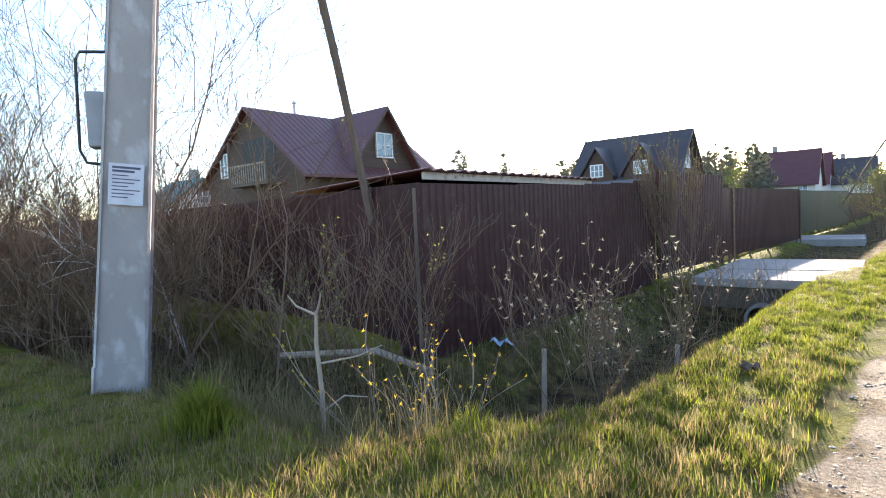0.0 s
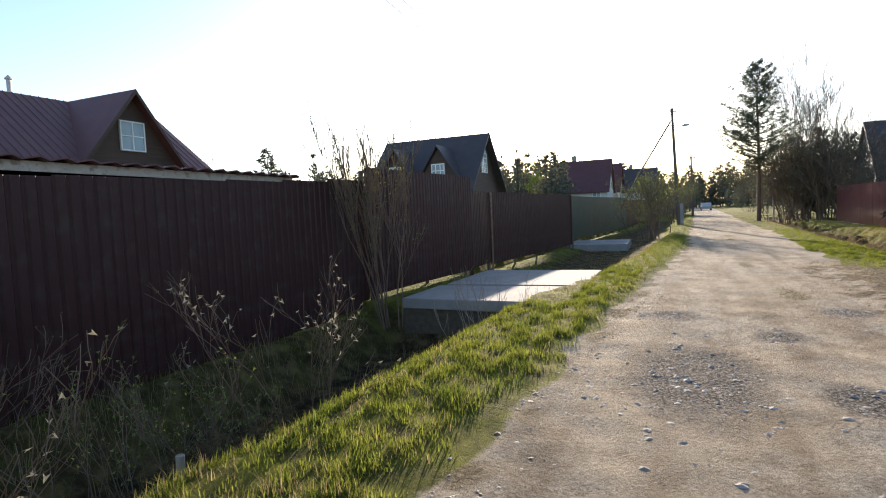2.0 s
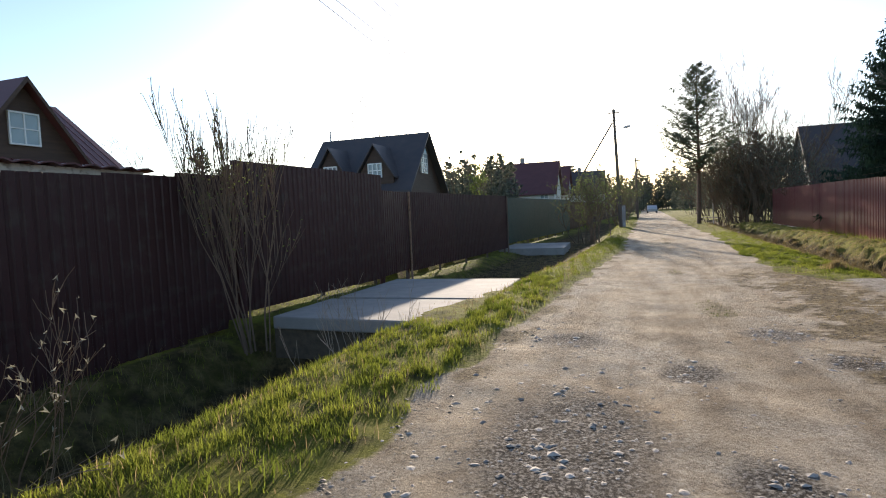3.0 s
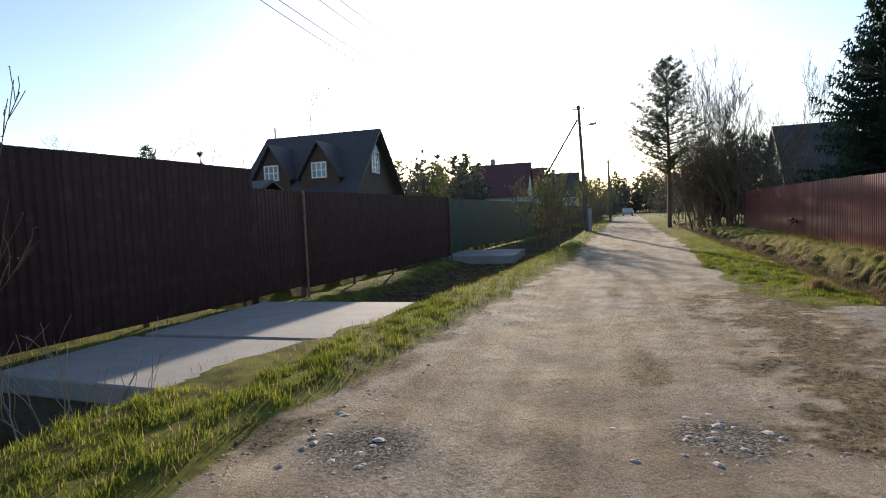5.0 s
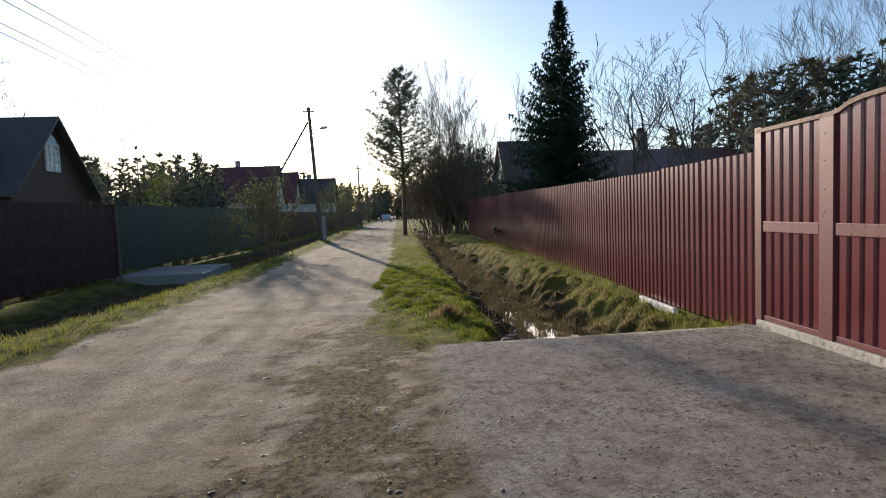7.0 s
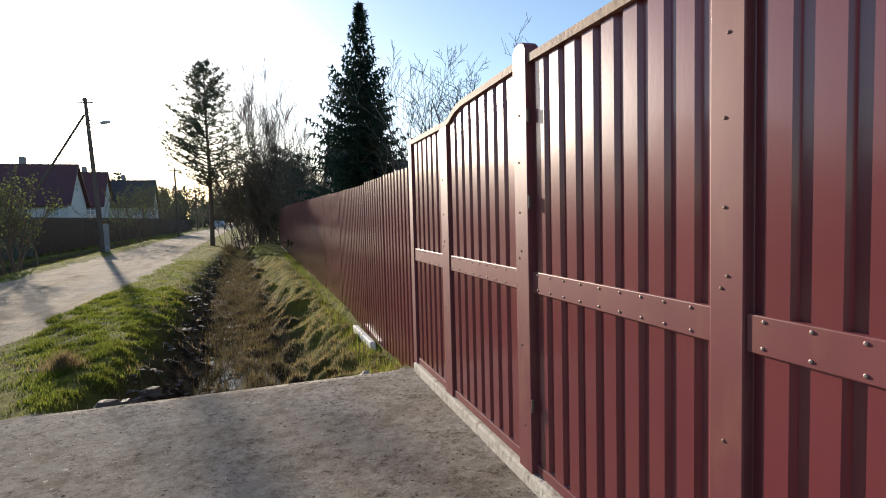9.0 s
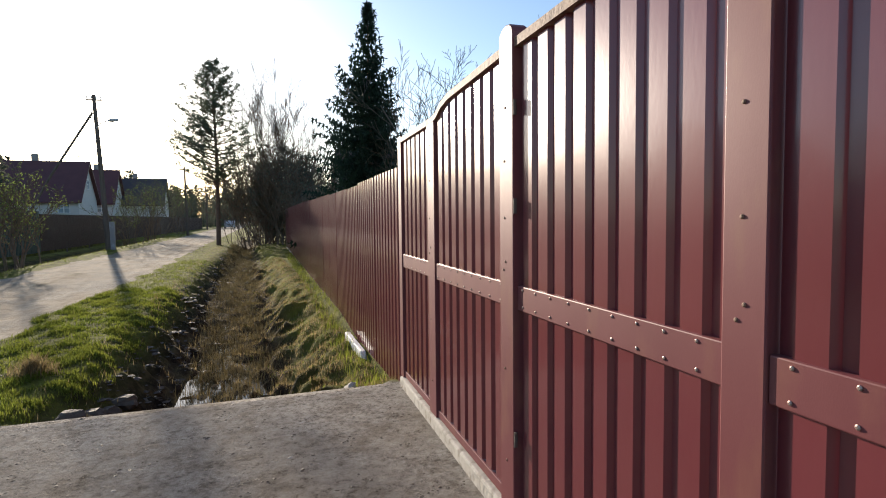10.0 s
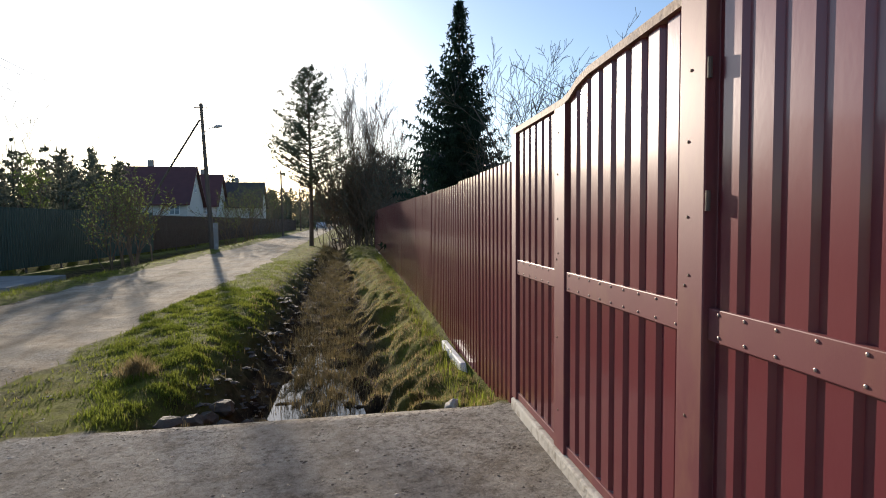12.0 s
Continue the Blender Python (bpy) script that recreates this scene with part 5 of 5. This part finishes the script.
def scatter(n, x0, x1, y0, y1, keep, seed):
    r = np.random.default_rng(seed)
    x, y = r.uniform(x0, x1, n), y0 + (y1 - y0) * r.uniform(0, 1, n) ** 1.25
    z, road, pad, mud, grass = land(x, y)
    k, s = keep(x, y, road, pad, mud, grass)
    ok = r.uniform(0, 1, n) < k
    return np.stack([x, y, z, s * np.ones(n)], -1)[ok]


def patch(x, y, s, k, lo, hi):
    return sstep(lo, hi, smooth_noise(x, y, s, k))


def on_left(x, y, road, pad, mud, grass):
    slab = (y > 11.25) & (y < 15.95) & (x < -0.42) & (x > -3.4)
    far = (y > 28.1) & (y < 31.9) & (x < -1.0)
    worn = np.interp(y, ROAD_Y, ROAD_L) - x - 0.12 + 0.16 * smooth_noise(x, y, 0.6, 34)
    clump = patch(x, y, 0.42, 31, -0.8, 0.6)
    k = sstep(-0.05, 0.2, worn) * (1 - mud) * (0.2 + 0.8 * clump) * (0.35 + 0.65 * patch(x, y, 1.3, 32, -0.6, 0.2)) * (~slab) * (~far) * (x > -4.3)
    return k, 0.55 + 0.9 * clump


def on_right(x, y, road, pad, mud, grass):
    clump = patch(x, y, 0.4, 35, -0.8, 0.6)
    fade = (y - 15.81) * 0.36 + (x - 5.56) * 0.93 + 0.3 * smooth_noise(x, y, 0.7, 39)
    k = sstep(0.5, 0.05, road) * (1 - pad) * (1 - sstep(0.1, 0.6, mud)) * (0.1 + 0.9 * clump) * (0.4 + 0.6 * patch(x, y, 1.2, 37, -0.5, 0.3)) * (0.06 + 0.94 * sstep(-0.1, 0.9, fade)) * (x < 8.95) * (y > 15.9)
    return k, 0.4 + 0.8 * clump


def in_ditch(x, y, road, pad, mud, grass):
    k = sstep(0.3, 0.0, road) * (1 - pad) * (0.1 + 0.9 * patch(x, y, 0.6, 38, -0.2, 0.5)) * (x < 8.95)
    return k, 0.8


blades("grass", "fresh spring grass on the road verge", M_GRASS, np.concatenate([scatter(100000, -2.2, 1.4, 0.2, 30, on_left, 1), scatter(26000, -1.0, 2.4, 28, 75, on_left, 2)]), 0.03, 0.11, 0.0075, 1)
blades("grass", "fresh spring grass between road and ditch", M_GRASS, np.concatenate([scatter(90000, 4.0, 8.95, 15.6, 34, lambda x, *k: on_right(x, *k) * np.where(x > 7.2, 0.4, 1.0), 3), scatter(20000, 4.6, 9.5, 32, 70, on_right, 4)]), 0.03, 0.1, 0.007, 2)
blades("grass", "mossy grass mounds on the bank below the red fence", M_GRASS, scatter(14000, 7.6, 9.3, 15.9, 44, lambda x, y, road, pad, mud, grass: ((x < 8.9 + 0.031 * (y - 15.8)) * (0.2 + 0.8 * patch(x, y, 0.5, 79, -0.4, 0.3)), 0.6), 25), 0.03, 0.09, 0.007, 26)
blades("grass", "fresh bright grass strip along the red fence", M_GRASS, scatter(9000, 8.5, 9.6, 16.0, 36, lambda x, y, road, pad, mud, grass: ((np.abs(x - 8.78 - 0.031 * (y - 15.8)) < 0.14) * (0.3 + 0.7 * patch(x, y, 0.6, 80, -0.2, 0.3)), 1.0), 29), 0.08, 0.22, 0.007, 30)
blades("grass", "short dense grass on the road verge", M_GRASS, scatter(120000, -1.8, 0.4, 2.0, 16, on_left, 91), 0.02, 0.075, 0.007, 92)
blades("grass", "short dense clover and grass beside the ditch", M_GRASS, scatter(110000, 4.2, 6.6, 15.9, 25, on_right, 93), 0.02, 0.08, 0.009, 94)


def at_corner(x, y, road, pad, mud, grass):
    k = (1 - sstep(0.1, 0.5, road)) * (1 - sstep(0.2, 0.6, mud)) * (0.2 + 0.8 * patch(x, y, 0.5, 95, -0.4, 0.4))
    return k, 0.5 + 0.7 * patch(x, y, 0.7, 96, -0.4, 0.5)


blades("dry_grass", "matted dry grass round the pole's foot", M_DRY, scatter(42000, -9.0, -0.3, -1.4, 2.6, at_corner, 97), 0.04, 0.15, 0.007, 98)
blades("grass", "sparse green grass round the pole's foot", M_GRASS, scatter(16000, -8.0, -0.5, -1.4, 2.4, at_corner, 99), 0.04, 0.13, 0.007, 90)
blades("grass", "thin grass at the scrub's edge", M_GRASS, scatter(9000, -7.5, -1.0, -0.6, 2.0, on_left, 5), 0.06, 0.16, 0.007, 3)
blades("dry_grass", "dry matted grass on the near verge", M_DRY, scatter(52000, -7.5, 0.2, -1.2, 5.0, on_left, 27), 0.04, 0.13, 0.006, 28)
blades("dry_grass", "flattened dry grass on the ditch banks", M_DRY, np.concatenate([scatter(40000, 7.3, 9.0, 15.95, 34, lambda x, y, road, pad, mud, grass: (0.2 + 0.8 * patch(x, y, 0.45, 84, -0.3, 0.4), 0.55), 61), scatter(8000, 5.9, 7.8, 15.95, 45, in_ditch, 6), scatter(22000, -3.2, 0.6, 0.3, 30, in_ditch, 7), scatter(14000, -9, -1.5, -0.6, 3.6, in_ditch, 8)]), 0.05, 0.17, 0.006, 4)
blades("dead_reeds", "brown dead reeds standing in the muddy ditch", M_REED, scatter(52000, 6.7, 8.2, 16.3, 48, lambda x, y, road, pad, mud, grass: (patch(x, y, 0.8, 71, -0.6, 0.3) * sstep(6.7, 7.0, x) * sstep(8.2, 7.8, x) * sstep(17.0, 19.0, y), 1.0), 14), 0.06, 0.24, 0.006, 6)
blades("dead_stalks", "tangled brown dead stalks in the hollow", M_REED, np.concatenate([scatter(12000, -9, -2.2, 0.9, 4.0, lambda x, y, road, pad, mud, grass: (0.25 + 0.75 * patch(x, y, 0.9, 72, -0.3, 0.4), 1.0), 15), scatter(3500, -4.4, -1.7, 3.5, 11, lambda x, y, road, pad, mud, grass: (patch(x, y, 0.7, 73, -0.1, 0.4), 0.8), 16)]), 0.15, 0.6, 0.006, 7)
blades("grass", "shaded grass at the fence's foot", M_GRASS, scatter(9000, -4.6, -2.6, 4.6, 30, lambda x, y, road, pad, mud, grass: ((x < fence_x(y) + 0.9) * (x > fence_x(y)) * (0.2 + patch(x, y, 0.8, 74, -0.3, 0.3)) * ((np.abs(y - 13.6) > 2.4) | (x < -3.45)), 0.9), 9), 0.06, 0.16, 0.008, 5)


def tuft(x, y, n, h, seed, label, material=M_GRASS):
    r = np.random.default_rng(seed)
    a, q = r.uniform(0, math.tau, n), np.abs(r.normal(0, 0.14, n))
    px, py = x + q * np.cos(a), y + q * np.sin(a)
    sp = np.stack([px, py, land(px, py)[0], np.exp(-q * 2.0)], -1)
    ob = blades("grass_tuft", label, material, sp, h * 0.5, h, 0.009, seed)
    return ob


tuft(-3.7, 0.45, 900, 0.55, 11, "tall fresh green grass tuft by the pole")
tuft(-2.1, 1.5, 200, 0.3, 12, "green grass tuft on the ditch edge")
tuft(5.6, 17.5, 450, 0.3, 13, "dark dry rush tuft on the verge", M_DRY)


def stones(name, label, n, region, smin, smax, material, seed, where):
    r = np.random.default_rng(seed)
    x, y = r.uniform(region[0], region[1], n), region[2] + (region[3] - region[2]) * r.uniform(0, 1, n) ** 1.3
    z, road, pad, mud, grass = land(x, y)
    ok = r.uniform(0, 1, n) < where(x, y, road, pad, mud)
    x, y, z = x[ok], y[ok], z[ok]
    base = np.array([(1, 0, 0), (0.3, 0.95, 0), (-0.8, 0.6, 0), (-0.85, -0.5, 0), (0.25, -1, 0), (0.1, 0.05, 0.75), (0, 0, -0.6)])
    fs = [(i, (i + 1) % 5, 5) for i in range(5)] + [((i + 1) % 5, i, 6) for i in range(5)]
    vs, faces = [], []
    for i in range(len(x)):
        s = smin + (smax - smin) * r.random() ** 4
        a = r.uniform(0, math.tau)
        b = base * r.uniform(0.7, 1.3, (7, 3)) * s * np.array([1, r.uniform(0.6, 1), r.uniform(0.22, 0.45)])
        c, sn = math.cos(a), math.sin(a)
        vs.append(np.stack([b[:, 0] * c - b[:, 1] * sn + x[i], b[:, 0] * sn + b[:, 1] * c + y[i], b[:, 2] + z[i] + s * 0.04], -1))
        faces += [tuple(k + 7 * i for k in f) for f in fs]
    me = bpy.data.meshes.new(name)
    me.from_pydata(np.concatenate(vs).tolist(), [], faces)
    me.materials.append(material)
    return tagged(new(name, me), label, "stones", kind="stuff")


stones("road_gravel", "loose stones and gravel on the earth road", 24000, (-0.6, 9, 1, 24), 0.004, 0.02, M_STONE, 41, lambda x, y, road, pad, mud: np.clip(road + pad * 0.5, 0, 1) * (0.12 + 0.88 * patch(x, y, 1.5, 43, 0.1, 0.5)))
def in_gravel(x, y, road, pad, mud):
    k = 0 * x
    for px, py, sx, sy in GRAVEL:
        k = np.maximum(k, np.exp(-((x - px) / sx) ** 2 - ((y - py) / sy) ** 2))
    return k * 0.9


stones("road_gravel", "grey stone patches in the wheel tracks", 16000, (0.2, 5.6, 3.6, 14.0), 0.008, 0.04, M_STONE, 44, in_gravel)
stones("soil_clods", "dark soil crumbs where the verge meets the road", 16000, (-0.4, 1.4, 2, 24), 0.006, 0.03, M_CLOD, 49, lambda x, y, road, pad, mud: sstep(0.0, 0.5, road) * sstep(0.55, 0.1, x - np.interp(y, ROAD_Y, ROAD_L)) * patch(x, y, 0.6, 81, -0.1, 0.5))
stones("verge_stones", "small stones where verge meets road", 6000, (-0.9, 1.2, 1, 20), 0.005, 0.022, M_STONE, 45, lambda x, y, road, pad, mud: 4 * road * (1 - road) * 0.8)
stones("mud_clods", "dark mud clods in the ditch bed", 5200, (6.2, 8.2, 16.0, 42), 0.02, 0.1, M_CLOD, 46, lambda x, y, road, pad, mud: mud * sstep(7.3, 6.6, x))
for i, (x, y, s) in enumerate([(6.25, 17.3, 0.13), (6.3, 17.0, 0.1), (6.05, 16.75, 0.12), (6.12, 17.05, 0.11), (5.98, 16.35, 0.1), (6.08, 16.15, 0.12), (6.22, 16.25, 0.09), (6.45, 16.6, 0.11), (6.2, 16.5, 0.08), (6.5, 16.25, 0.13), (6.75, 16.2, 0.09), (6.35, 16.1, 0.08), (6.9, 16.4, 0.07), (6.6, 16.8, 0.07), (8.55, 16.3, 0.09), (8.4, 16.1, 0.07), (8.65, 16.6, 0.09)]):
    bm = bmesh.new()
    bmesh.ops.create_icosphere(bm, subdivisions=2, radius=s)
    for v in bm.verts:
        v.co *= 1 + 0.55 * noise.noise(v.co * 11 + Vector((i * 3.1, 0, 0)))
        v.co.z *= 0.55
    me = bpy.data.meshes.new("rock")
    bm.to_mesh(me)
    bm.free()
    me.materials.append(M_CLOD if i < 14 else M_SILL)
    x += 0.2 if i < 14 else 0.0
    tagged(new("rock", me), "muddy rounded rock at the ditch's end", "rock", "rocks at the ditch").matrix_basis = pose(x, y, gz(x, y) + s * 0.1, 0, 0, i * 50)
stones("soil_clods", "dark soil clods and dead turf beside the concrete", 9000, (2.9, 5.7, 8, 18), 0.005, 0.025, M_CLOD, 47, lambda x, y, road, pad, mud: 0.8 * sstep(3.0, 4.2, x) * sstep(5.7, 5.0, x) * patch(x, y, 0.5, 76, -0.1, 0.5))
stones("soil_clods", "dried mud crumbs scattered on the concrete", 16000, (5.2, 8.8, 10.5, 15.85), 0.003, 0.016, M_CLOD, 48, lambda x, y, road, pad, mud: 0.08 + patch(x, y, 0.45, 77, 0.1, 0.6))
blades("dry_grass", "dead turf trodden into the road edge", M_DRY, scatter(44000, 2.0, 5.7, 8, 18, lambda x, y, road, pad, mud, grass: (0.8 * sstep(3.4, 4.3, x) * sstep(5.5, 4.9, x) * patch(x, y, 0.6, 78, -0.3, 0.5), 0.6), 21), 0.02, 0.07, 0.006, 22)
blades("grass", "thin grass along the crown of the road", M_GRASS, scatter(9000, 1.8, 3.6, 12, 30, lambda x, y, road, pad, mud, grass: (patch(x * 1.5, y * 0.5, 1.6, 62, 0.2, 0.7) * np.exp(-((x - 2.75) / 0.3) ** 2), 0.6), 23), 0.02, 0.07, 0.006, 24)
wrapper = Geo()
for i in range(5):
    for j in range(5):
        wrapper.v.append((-0.95 + i * 0.04, 4.05 + j * 0.04, gz(-0.9, 4.1) + 0.06 + 0.035 * math.sin(i * 2.3 + j * 1.9)))
wrapper.f = [(i * 5 + j, i * 5 + j + 1, (i + 1) * 5 + j + 1, (i + 1) * 5 + j) for i in range(4) for j in range(4)]
tagged(part("plastic_wrapper", wrapper, M_CLOD), "crumpled dark plastic wrapper in the grass", "litter")
car = thing("car", "small pale parked car far down the road", "car", pose(5.2, 118, 0))
soften(part("body", Geo().prism([(-2, 0.3), (2, 0.3), (2.1, 0.75), (1.3, 0.9), (0.8, 1.4), (-1.1, 1.4), (-1.8, 0.9), (-2.1, 0.8)], "x", -0.85, 0.85), M_GREY, car), 0.05)
for sx in (-0.8, 0.8):
    for sy in (-1.3, 1.3):
        part("wheel", Geo().tube([(sx - 0.1, sy, 0.32), (sx + 0.1, sy, 0.32)], [0.32, 0.32], 14), M_BLACK, car)
